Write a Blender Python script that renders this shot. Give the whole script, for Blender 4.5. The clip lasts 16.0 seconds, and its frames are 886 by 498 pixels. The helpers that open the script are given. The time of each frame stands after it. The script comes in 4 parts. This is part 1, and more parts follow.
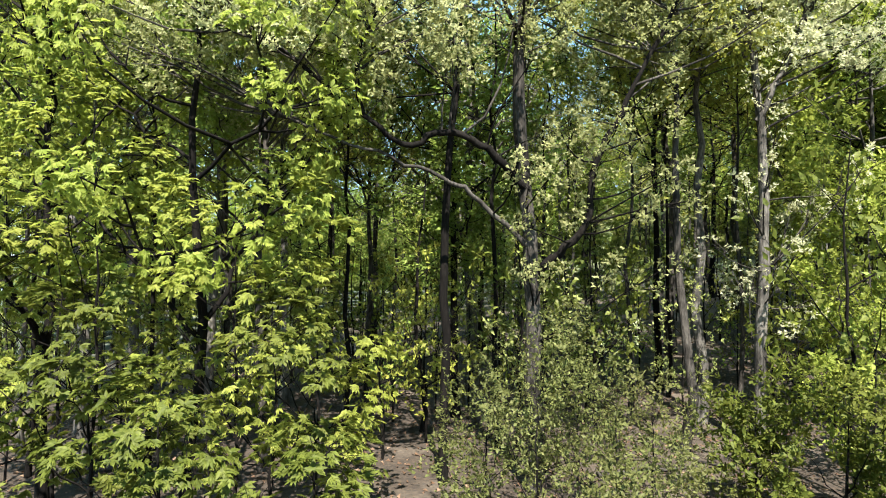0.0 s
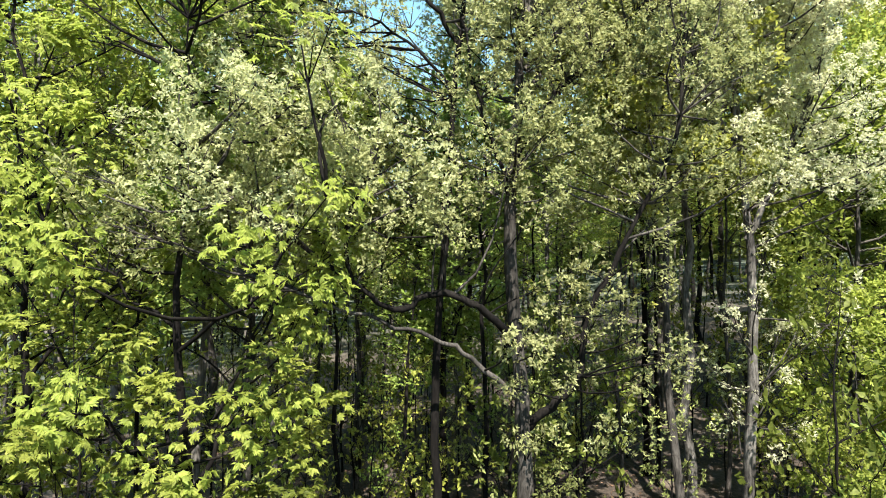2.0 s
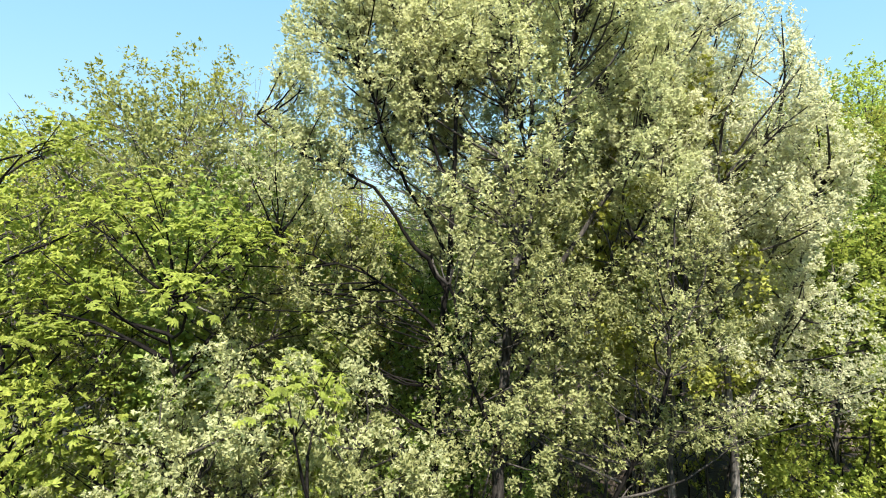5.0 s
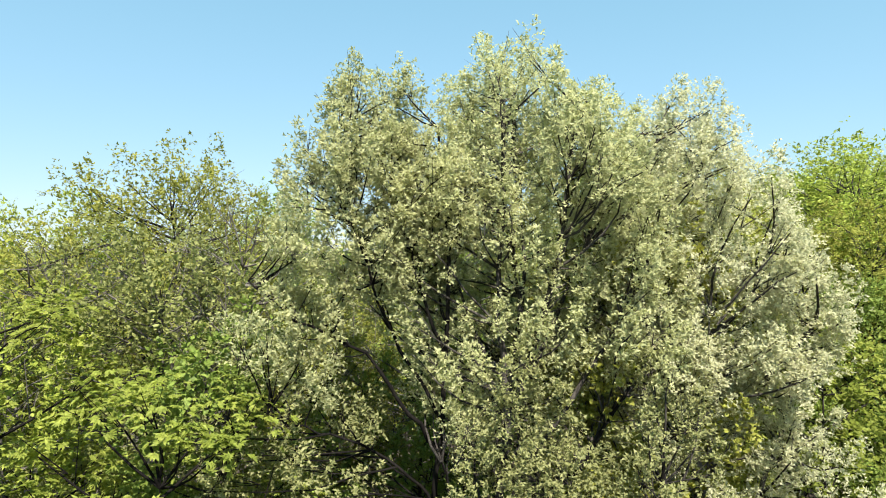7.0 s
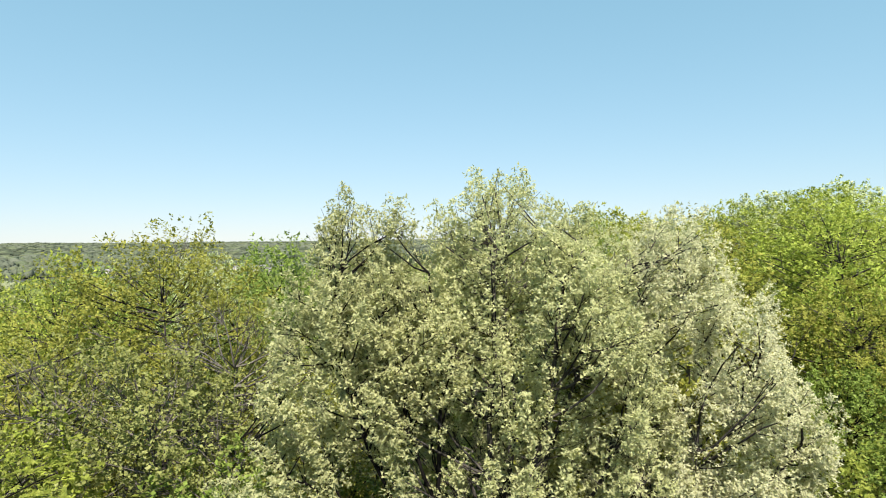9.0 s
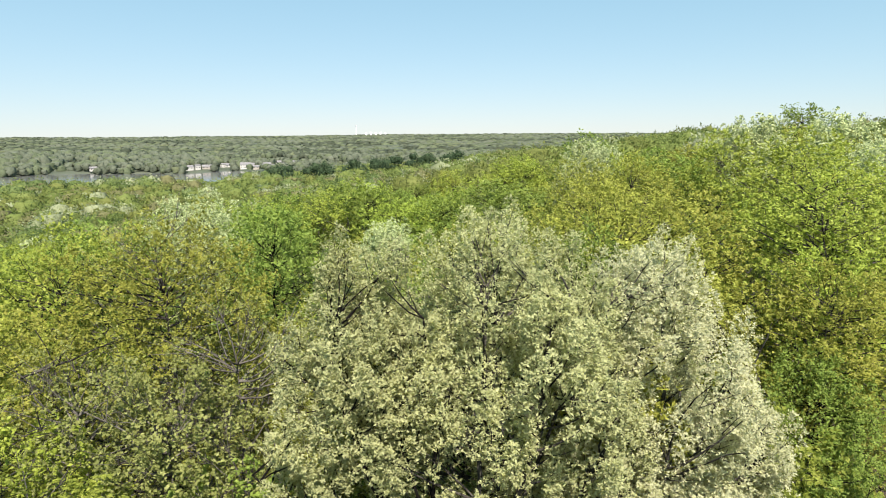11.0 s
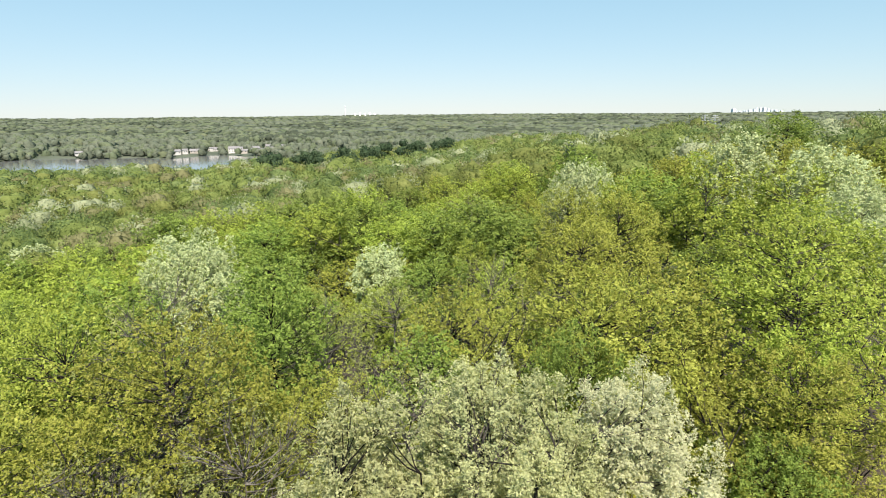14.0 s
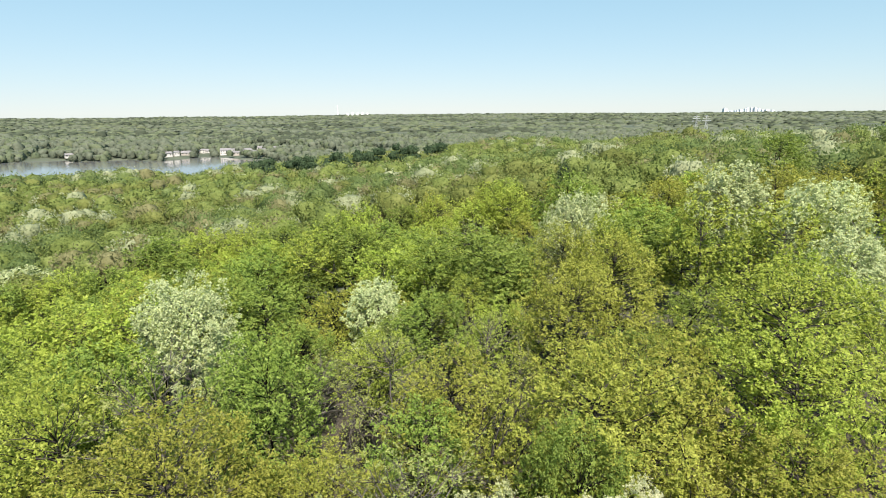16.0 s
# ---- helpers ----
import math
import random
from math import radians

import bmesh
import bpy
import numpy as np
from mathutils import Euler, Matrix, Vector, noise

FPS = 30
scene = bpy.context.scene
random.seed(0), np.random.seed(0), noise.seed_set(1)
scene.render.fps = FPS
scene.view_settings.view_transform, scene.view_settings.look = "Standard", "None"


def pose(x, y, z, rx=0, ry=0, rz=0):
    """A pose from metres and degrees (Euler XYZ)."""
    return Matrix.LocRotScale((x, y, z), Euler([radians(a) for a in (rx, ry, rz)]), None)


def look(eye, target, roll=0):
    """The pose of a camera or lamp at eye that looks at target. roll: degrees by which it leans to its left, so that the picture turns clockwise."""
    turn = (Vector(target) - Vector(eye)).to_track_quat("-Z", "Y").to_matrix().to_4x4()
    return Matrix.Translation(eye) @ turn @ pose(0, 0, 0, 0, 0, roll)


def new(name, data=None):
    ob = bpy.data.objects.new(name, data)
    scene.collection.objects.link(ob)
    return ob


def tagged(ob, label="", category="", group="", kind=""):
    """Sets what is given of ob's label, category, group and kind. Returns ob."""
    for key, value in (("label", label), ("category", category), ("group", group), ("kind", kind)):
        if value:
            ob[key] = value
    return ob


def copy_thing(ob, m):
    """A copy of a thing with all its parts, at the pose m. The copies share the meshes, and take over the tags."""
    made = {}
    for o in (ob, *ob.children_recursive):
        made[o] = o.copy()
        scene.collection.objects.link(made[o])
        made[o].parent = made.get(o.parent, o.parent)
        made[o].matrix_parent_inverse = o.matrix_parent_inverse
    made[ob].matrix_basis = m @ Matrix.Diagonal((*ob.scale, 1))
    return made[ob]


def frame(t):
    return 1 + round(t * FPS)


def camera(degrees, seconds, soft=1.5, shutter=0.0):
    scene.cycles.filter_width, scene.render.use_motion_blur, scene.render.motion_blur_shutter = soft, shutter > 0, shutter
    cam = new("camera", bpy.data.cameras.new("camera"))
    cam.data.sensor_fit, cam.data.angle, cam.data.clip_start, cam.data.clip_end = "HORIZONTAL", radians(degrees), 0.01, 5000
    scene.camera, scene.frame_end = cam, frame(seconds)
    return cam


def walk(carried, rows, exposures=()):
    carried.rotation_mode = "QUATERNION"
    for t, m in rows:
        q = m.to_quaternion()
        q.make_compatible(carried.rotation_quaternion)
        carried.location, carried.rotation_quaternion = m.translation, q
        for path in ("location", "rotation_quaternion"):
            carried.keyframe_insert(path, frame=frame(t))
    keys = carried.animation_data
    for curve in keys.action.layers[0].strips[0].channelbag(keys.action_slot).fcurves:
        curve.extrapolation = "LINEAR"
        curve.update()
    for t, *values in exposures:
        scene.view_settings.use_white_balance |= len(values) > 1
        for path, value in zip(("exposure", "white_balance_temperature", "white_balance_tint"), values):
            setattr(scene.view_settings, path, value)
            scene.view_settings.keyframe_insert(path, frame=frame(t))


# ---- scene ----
# ---- camera ----
cam = camera(74.0, 16.0, 1.0)
PATH = [
    (0.0, pose(0, 0.0, 6.0, 91.2, 0.0, 0)),
    (0.5, pose(-0.03, 0.03, 6.941, 91.1, 0.1, -0.3)),
    (1.0, pose(-0.06, 0.06, 7.912, 91.0, 0.1, -0.7)),
    (1.5, pose(-0.07, 0.079, 8.912, 90.9, 0.1, -1)),
    (2.0, pose(-0.12, 0.146, 9.994, 90.7, 0.2, -1.4)),
    (2.5, pose(-0.11, 0.182, 11.145, 90.4, 0.1, -1.7)),
    (3.0, pose(-0.11, 0.219, 12.246, 90.2, 0.1, -1.9)),
    (3.5, pose(-0.13, 0.226, 13.356, 90.1, 0.1, -2.2)),
    (4.0, pose(-0.16, 0.234, 14.427, 90.1, 0.2, -2.4)),
    (4.5, pose(-0.21, 0.24, 15.547, 90.1, 0.3, -2.8)),
    (7.0, pose(-0.261, 0.25, 20.972, 90.1, 0.3, -4.1)),
    (7.5, pose(-0.266, 0.25, 22.053, 90.2, 0.3, -4.3)),
    (8.0, pose(-0.25, 0.229, 23.097, 90.3, 0.4, -4.5)),
    (8.5, pose(-0.255, 0.202, 24.221, 90.0, 0.4, -4.8)),
    (9.0, pose(-0.239, 0.181, 25.36, 89.0, 0.5, -5.0)),
    (9.2, pose(-0.245, 0.176, 25.81, 88.15, 0.5, -5.1)),
    (11.3, pose(-0.298, 0.146, 30.37, 77.6, 0.37, -6.1)),
    (11.5, pose(-0.3, 0.144, 30.79, 77.1, 0.35, -6.2)),
    (12.0, pose(-0.32, 0.111, 31.76, 77.0, 0.45, -6.3)),
    (12.5, pose(-0.35, 0.097, 32.767, 76.9, 0.45, -6.5)),
    (13.0, pose(-0.38, 0.044, 33.782, 76.9, 0.45, -6.7)),
    (13.5, pose(-0.41, 0.014, 34.72, 76.9, 0.45, -6.8)),
    (14.0, pose(-0.4, -0.011, 35.627, 76.9, 0.5, -6.9)),
    (14.5, pose(-0.4, -0.019, 36.478, 76.9, 0.5, -7.1)),
    (15.0, pose(-0.42, 0.023, 37.319, 76.9, 0.5, -7.2)),
    (15.5, pose(-0.39, 0.336, 38.509, 76.9, 0.5, -7.4)),
    (16.0, pose(-0.44, 1.421, 40.001, 76.8, 0.5, -7.6)),
]
EXPOSURES = [(0.0, 2.2, 6400, 14), (2.5, 2.06, 6350, 15), (4.5, 1.8, 6400, 15), (7.0, 1.5, 6480, 16), (9.0, 1.3, 6600, 16), (11.5, 1.25, 6650, 16), (16.0, 1.25, 6650, 16)]
walk(cam, PATH, EXPOSURES)

# ---- world, sun and exposure ----
SUN_EL, SUN_AZ = 56.0, 174.0        # degrees; azimuth clockwise from +y
world = bpy.data.worlds.new("sky_world")
scene.world = world
world.use_nodes = True
wn = world.node_tree.nodes
sky = wn.new("ShaderNodeTexSky")
sky.sky_type = "NISHITA"
sky.sun_disc = False
sky.sun_elevation = radians(SUN_EL)
sky.sun_rotation = radians(SUN_AZ)
sky.air_density = 1.0
sky.dust_density = 0.0
sky.ozone_density = 1.3
wn["Background"].inputs[1].default_value = 0.098
# a hazy spring sky: each channel is flattened towards the horizon's milky white
wl = world.node_tree.links.new
split, merge = wn.new("ShaderNodeSeparateColor"), wn.new("ShaderNodeCombineColor")
wl(sky.outputs[0], split.inputs[0])
for k, (power, gain) in enumerate(((0.55, 0.95), (0.38, 1.70), (0.42, 1.75))):
    curve, level = wn.new("ShaderNodeMath"), wn.new("ShaderNodeMath")
    curve.operation, level.operation = "POWER", "MULTIPLY"
    curve.inputs[1].default_value, level.inputs[1].default_value = power, gain
    wl(split.outputs[k], curve.inputs[0])
    wl(curve.outputs[0], level.inputs[0])
    wl(level.outputs[0], merge.inputs[k])
wl(merge.outputs[0], wn["Background"].inputs[0])

sun_data = bpy.data.lights.new("sun", "SUN")
sun_data.energy, sun_data.angle, sun_data.color = 4.8, radians(0.55), (1.0, 0.95, 0.86)
sun = new("sun", sun_data)
ca = math.cos(radians(SUN_EL))
sun.matrix_world = look((900 * ca * math.sin(radians(SUN_AZ)), 900 * ca * math.cos(radians(SUN_AZ)),
                         900 * math.sin(radians(SUN_EL))), (0, 0, 0))


# ---- materials ----
def material(name):
    mat = bpy.data.materials.new(name)
    mat.use_nodes = True
    nt = mat.node_tree
    return mat, nt, nt.nodes["Principled BSDF"], nt.nodes["Material Output"]


def ramp(nt, stops):
    node = nt.nodes.new("ShaderNodeValToRGB")
    el = node.color_ramp.elements
    while len(el) < len(stops):
        el.new(0.5)
    for e, (p, c) in zip(el, stops):
        e.position, e.color = p, (*c, 1)
    return node


def noise_node(nt, scale, detail=4, vec=None, rough=0.55):
    node = nt.nodes.new("ShaderNodeTexNoise")
    node.inputs["Scale"].default_value = scale
    node.inputs["Detail"].default_value = detail
    node.inputs["Roughness"].default_value = rough
    if vec is not None:
        nt.links.new(vec, node.inputs["Vector"])
    return node


def leaf_material(name, dark, mid, light, translucent=0.35, spread=0.36, gloss=0.58, tone=0.5, fine=13.0):
    """Leaves: a tone for each leaf, one for each tree, and light that comes through the blade."""
    mat, nt, bsdf, out = material(name)
    ln = nt.links.new
    geo = nt.nodes.new("ShaderNodeNewGeometry")
    info = nt.nodes.new("ShaderNodeObjectInfo")
    col = ramp(nt, [(0.0, dark), (0.5, mid), (1.0, light)])
    patch = noise_node(nt, tone, 2, geo.outputs["Position"])
    mixv = nt.nodes.new("ShaderNodeMath")
    mixv.operation = "MULTIPLY_ADD"
    mixv.inputs[1].default_value = 0.4
    ln(geo.outputs["Random Per Island"], mixv.inputs[0])
    m2 = nt.nodes.new("ShaderNodeMath")
    m2.operation = "MULTIPLY_ADD"
    m2.inputs[1].default_value, m2.inputs[2].default_value = 0.9, -0.15
    ln(patch.outputs["Fac"], m2.inputs[0])
    ln(m2.outputs[0], mixv.inputs[2])
    ln(mixv.outputs[0], col.inputs[0])
    hsv = nt.nodes.new("ShaderNodeHueSaturation")
    hue = nt.nodes.new("ShaderNodeMapRange")
    hue.inputs["To Min"].default_value, hue.inputs["To Max"].default_value = 0.493, 0.507
    val = nt.nodes.new("ShaderNodeMapRange")
    val.inputs["To Min"].default_value, val.inputs["To Max"].default_value = 0.87, 1.15
    ln(info.outputs["Random"], hue.inputs["Value"])
    ln(info.outputs["Random"], val.inputs["Value"])
    ln(hue.outputs[0], hsv.inputs["Hue"])
    ln(col.outputs[0], hsv.inputs["Color"])
    grain = noise_node(nt, fine, 2, geo.outputs["Position"], 0.6)
    gval = nt.nodes.new("ShaderNodeMapRange")
    gval.inputs["From Min"].default_value, gval.inputs["From Max"].default_value = 0.3, 0.7
    gval.inputs["To Min"].default_value, gval.inputs["To Max"].default_value = 1 - spread, 1 + spread
    ln(grain.outputs["Fac"], gval.inputs["Value"])
    vmul = nt.nodes.new("ShaderNodeMath")
    vmul.operation = "MULTIPLY"
    ln(val.outputs[0], vmul.inputs[0])
    ln(gval.outputs[0], vmul.inputs[1])
    ln(vmul.outputs[0], hsv.inputs["Value"])
    ln(hsv.outputs[0], bsdf.inputs["Base Color"])
    bsdf.inputs["Roughness"].default_value = gloss
    bsdf.inputs["Specular IOR Level"].default_value = 0.2
    tr = nt.nodes.new("ShaderNodeBsdfTranslucent")
    ln(hsv.outputs[0], tr.inputs["Color"])
    mix = nt.nodes.new("ShaderNodeMixShader")
    mix.inputs[0].default_value = translucent
    ln(bsdf.outputs[0], mix.inputs[1])
    ln(tr.outputs[0], mix.inputs[2])
    ln(mix.outputs[0], out.inputs[0])
    return mat


def bark_material(name, dark, light, scale=6.0):
    mat, nt, bsdf, out = material(name)
    ln = nt.links.new
    tc = nt.nodes.new("ShaderNodeTexCoord")
    mp = nt.nodes.new("ShaderNodeMapping")
    mp.inputs["Scale"].default_value = (3.0, 3.0, 0.55)
    ln(tc.outputs["Object"], mp.inputs["Vector"])
    ridges = noise_node(nt, scale, 6, mp.outputs[0], 0.65)
    patches = noise_node(nt, 0.9, 3, tc.outputs["Object"])
    col = ramp(nt, [(0.40, dark), (0.52, tuple(0.65 * a + 0.35 * b for a, b in zip(dark, light))), (0.64, light)])
    add = nt.nodes.new("ShaderNodeMath")
    add.operation = "MULTIPLY_ADD"
    add.inputs[1].default_value = 0.5
    half = nt.nodes.new("ShaderNodeMath")
    half.operation = "MULTIPLY"
    half.inputs[1].default_value = 0.55
    ln(ridges.outputs["Fac"], half.inputs[0])
    ln(patches.outputs["Fac"], add.inputs[0])
    ln(half.outputs[0], add.inputs[2])
    ln(add.outputs[0], col.inputs[0])
    ln(col.outputs[0], bsdf.inputs["Base Color"])
    bsdf.inputs["Roughness"].default_value = 0.92
    bsdf.inputs["Specular IOR Level"].default_value = 0.08
    bump = nt.nodes.new("ShaderNodeBump")
    bump.inputs["Strength"].default_value = 0.8
    bump.inputs["Distance"].default_value = 0.03
    ln(ridges.outputs["Fac"], bump.inputs["Height"])
    ln(bump.outputs[0], bsdf.inputs["Normal"])
    return mat


def plain_material(name, colour, rough=0.7, vary=0.25, scale=3.0, metal=0.0):
    mat, nt, bsdf, out = material(name)
    geo = nt.nodes.new("ShaderNodeNewGeometry")
    nz = noise_node(nt, scale, 4, geo.outputs["Position"])
    col = ramp(nt, [(0.3, tuple(c * (1 - vary) for c in colour)), (0.7, tuple(min(1, c * (1 + vary)) for c in colour))])
    nt.links.new(nz.outputs["Fac"], col.inputs[0])
    nt.links.new(col.outputs[0], bsdf.inputs["Base Color"])
    bsdf.inputs["Roughness"].default_value = rough
    bsdf.inputs["Metallic"].default_value = metal
    return mat


TONES = {   # dark, middle and light tone, share of light let through
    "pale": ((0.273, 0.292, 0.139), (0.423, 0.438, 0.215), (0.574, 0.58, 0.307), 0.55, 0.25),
    # khaki: darker copy of pale, with the lower crown's shade put in
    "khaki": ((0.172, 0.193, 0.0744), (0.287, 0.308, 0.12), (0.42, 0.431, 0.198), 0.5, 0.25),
    "blossom": ((0.387, 0.382, 0.208), (0.523, 0.537, 0.316), (0.669, 0.65, 0.441), 0.54, 0.25),
    "hickory": ((0.129, 0.163, 0.0271), (0.258, 0.301, 0.0505), (0.415, 0.438, 0.101), 0.6, 0.3),
    "white": ((0.299, 0.358, 0.163), (0.416, 0.474, 0.234), (0.546, 0.592, 0.332), 0.4, 0.3),
    "olive": ((0.135, 0.152, 0.0243), (0.261, 0.282, 0.0466), (0.39, 0.384, 0.0859), 0.42),
    "bright": ((0.15, 0.209, 0.0274), (0.28, 0.351, 0.051), (0.42, 0.479, 0.098), 0.42),
    "deep": ((0.0922, 0.142, 0.0262), (0.178, 0.248, 0.0438), (0.279, 0.345, 0.0785), 0.42),
    "brown": ((0.143, 0.166, 0.047), (0.256, 0.29, 0.0888), (0.368, 0.399, 0.142), 0.45),
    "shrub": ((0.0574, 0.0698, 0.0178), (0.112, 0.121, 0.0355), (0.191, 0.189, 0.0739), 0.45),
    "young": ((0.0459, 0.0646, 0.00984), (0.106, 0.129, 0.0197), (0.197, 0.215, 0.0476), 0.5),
    "litter": ((0.04, 0.024, 0.0144), (0.12, 0.0736, 0.044), (0.256, 0.176, 0.112), 0.1),
    "pine": ((0.025, 0.05, 0.022), (0.05, 0.085, 0.036), (0.08, 0.12, 0.055), 0.25),
}
LEAF = {k: leaf_material(k + "_leaf", *v) for k, v in TONES.items()}
BARK = {
    "grey": bark_material("grey_furrowed_bark", (0.009, 0.0083, 0.007), (0.078, 0.071, 0.06)),
    # dark bark, blackened further: the leaves' shade on it is put into the colour
    "dark": bark_material("dark_shade_bark", (0.003, 0.0027, 0.0023), (0.0135, 0.0118, 0.0098)),
    "twig": bark_material("weathered_grey_twig_bark", (0.045, 0.041, 0.035), (0.165, 0.154, 0.13)),
    "pale": bark_material("pale_grey_bark", (0.022, 0.0205, 0.018), (0.175, 0.164, 0.14)),
}


def woods_material(name, dark, mid, light, grain):
    """The rough top of a far wood: tufts of lighter and darker leaf."""
    mat, nt, bsdf, out = material(name)
    ln = nt.links.new
    geo = nt.nodes.new("ShaderNodeNewGeometry")
    tuft = noise_node(nt, grain, 5, geo.outputs["Position"], 0.7)
    patch = noise_node(nt, grain * 0.06, 2, geo.outputs["Position"])
    add = nt.nodes.new("ShaderNodeMath")
    add.operation = "MULTIPLY_ADD"
    add.inputs[1].default_value = 0.45
    half = nt.nodes.new("ShaderNodeMath")
    half.operation = "MULTIPLY"
    half.inputs[1].default_value = 0.55
    ln(tuft.outputs["Fac"], half.inputs[0])
    ln(patch.outputs["Fac"], add.inputs[0])
    ln(half.outputs[0], add.inputs[2])
    col = ramp(nt, [(0.38, dark), (0.5, mid), (0.64, light)])
    ln(add.outputs[0], col.inputs[0])
    ln(col.outputs[0], bsdf.inputs["Base Color"])
    bsdf.inputs["Roughness"].default_value = 0.8
    bsdf.inputs["Specular IOR Level"].default_value = 0.15
    bump = nt.nodes.new("ShaderNodeBump")
    bump.inputs["Strength"].default_value, bump.inputs["Distance"].default_value = 0.3, 0.6 / grain
    ln(tuft.outputs["Fac"], bump.inputs["Height"])
    ln(bump.outputs[0], bsdf.inputs["Normal"])
    tr = nt.nodes.new("ShaderNodeBsdfTranslucent")
    ln(col.outputs[0], tr.inputs["Color"])
    mix = nt.nodes.new("ShaderNodeMixShader")
    mix.inputs[0].default_value = 0.42
    ln(bsdf.outputs[0], mix.inputs[1])
    ln(tr.outputs[0], mix.inputs[2])
    ln(mix.outputs[0], out.inputs[0])
    return mat


WOODS = [("olive", (0.07, 0.085, 0.022), (0.108, 0.127, 0.034), (0.155, 0.17, 0.052)),
         ("bright", (0.07, 0.096, 0.024), (0.11, 0.142, 0.037), (0.16, 0.19, 0.06)),
         ("deep", (0.05, 0.078, 0.024), (0.085, 0.12, 0.038), (0.13, 0.165, 0.06)),
         ("white", (0.14, 0.165, 0.085), (0.20, 0.225, 0.125), (0.27, 0.29, 0.175)),
         ("brown", (0.085, 0.088, 0.038), (0.125, 0.127, 0.055), (0.175, 0.17, 0.083)),
         ("pine", (0.02, 0.036, 0.018), (0.036, 0.06, 0.028), (0.058, 0.085, 0.042)),
         # grey: a leaf tone with distance haze put into it
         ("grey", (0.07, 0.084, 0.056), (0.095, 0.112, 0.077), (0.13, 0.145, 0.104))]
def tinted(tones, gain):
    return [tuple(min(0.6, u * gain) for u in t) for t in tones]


NEAR_WOODS = [woods_material(n + "_wood_top", *tinted(abc, 1.45), 1.6) for n, *abc in WOODS]
# far tops mixed towards grey and lightened: haze put into the base colour
FAR_WOODS = [woods_material(n + "_wood_far_haze", *tinted([tuple(0.3 * u + 0.7 * v for u, v in zip(t, g)) for t, g in zip(abc, WOODS[6][1:])], 1.5 if n != "pine" else 1.0), 0.5) for n, *abc in WOODS]


def ground_material():
    mat, nt, bsdf, out = material("leaf_litter_ground")
    ln = nt.links.new
    geo = nt.nodes.new("ShaderNodeNewGeometry")
    fine = noise_node(nt, 7.0, 8, geo.outputs["Position"], 0.7)
    broad = noise_node(nt, 0.25, 4, geo.outputs["Position"])
    litter = ramp(nt, [(0.25, (0.009, 0.007, 0.0045)), (0.5, (0.03, 0.021, 0.0125)), (0.72, (0.075, 0.054, 0.033))])
    sand = ramp(nt, [(0.3, (0.04, 0.03, 0.02)), (0.7, (0.10, 0.08, 0.056))])
    ln(fine.outputs["Fac"], litter.inputs[0])
    ln(fine.outputs["Fac"], sand.inputs[0])
    mask = ramp(nt, [(0.52, (0, 0, 0)), (0.62, (1, 1, 1))])
    ln(broad.outputs["Fac"], mask.inputs[0])
    mix = nt.nodes.new("ShaderNodeMix")
    mix.data_type = "RGBA"
    ln(mask.outputs[0], mix.inputs[0])
    ln(litter.outputs[0], mix.inputs[6])
    ln(sand.outputs[0], mix.inputs[7])
    # far from the clearing the sheet is grown over with low green
    leng = nt.nodes.new("ShaderNodeVectorMath")
    leng.operation = "LENGTH"
    ln(geo.outputs["Position"], leng.inputs[0])
    far = nt.nodes.new("ShaderNodeMapRange")
    far.inputs["From Min"].default_value, far.inputs["From Max"].default_value = 60, 160
    ln(leng.outputs["Value"], far.inputs["Value"])
    cover = noise_node(nt, 0.012, 6, geo.outputs["Position"], 0.65)
    green = ramp(nt, [(0.32, (0.034, 0.046, 0.028)), (0.5, (0.052, 0.066, 0.04)), (0.66, (0.082, 0.094, 0.06))])
    ln(cover.outputs["Fac"], green.inputs[0])
    mix2 = nt.nodes.new("ShaderNodeMix")
    mix2.data_type = "RGBA"
    ln(far.outputs[0], mix2.inputs[0])
    ln(mix.outputs[2], mix2.inputs[6])
    ln(green.outputs[0], mix2.inputs[7])
    ln(mix2.outputs[2], bsdf.inputs["Base Color"])
    bsdf.inputs["Roughness"].default_value = 0.95
    bump = nt.nodes.new("ShaderNodeBump")
    bump.inputs["Strength"].default_value, bump.inputs["Distance"].default_value = 0.7, 0.06
    ln(fine.outputs["Fac"], bump.inputs["Height"])
    ln(bump.outputs[0], bsdf.inputs["Normal"])
    return mat


GROUND = ground_material()
water_mat, wnt, wb, wo = material("lake_water")
wb.inputs["Base Color"].default_value = (0.115, 0.12, 0.115, 1)
wb.inputs["Roughness"].default_value = 0.1
wgeo = wnt.nodes.new("ShaderNodeNewGeometry")
wnz = noise_node(wnt, 0.35, 5, wgeo.outputs["Position"])
wbump = wnt.nodes.new("ShaderNodeBump")
wbump.inputs["Strength"].default_value, wbump.inputs["Distance"].default_value = 0.08, 0.3
wnt.links.new(wnz.outputs["Fac"], wbump.inputs["Height"])
wnt.links.new(wbump.outputs[0], wb.inputs["Normal"])
WALL = plain_material("pale_house_wall", (0.50, 0.48, 0.44), 0.8, 0.1, 0.2)
TAN = plain_material("tan_house_wall", (0.33, 0.30, 0.255), 0.8, 0.12, 0.2)
ROOF = plain_material("grey_shingle_roof", (0.17, 0.165, 0.165), 0.85, 0.2, 0.5)
PANE = plain_material("dark_window_glass", (0.05, 0.06, 0.07), 0.1, 0.1)
STEEL = plain_material("galvanised_steel", (0.55, 0.56, 0.57), 0.5, 0.1, 1.0, 0.6)
WHITE = plain_material("white_painted_concrete", (0.62, 0.63, 0.63), 0.7, 0.06, 0.1)
# tower colour drawn towards the horizon sky: distance haze is put in
HAZY = plain_material("haze_blue_tower", (0.52, 0.56, 0.6), 0.7, 0.1, 0.01)

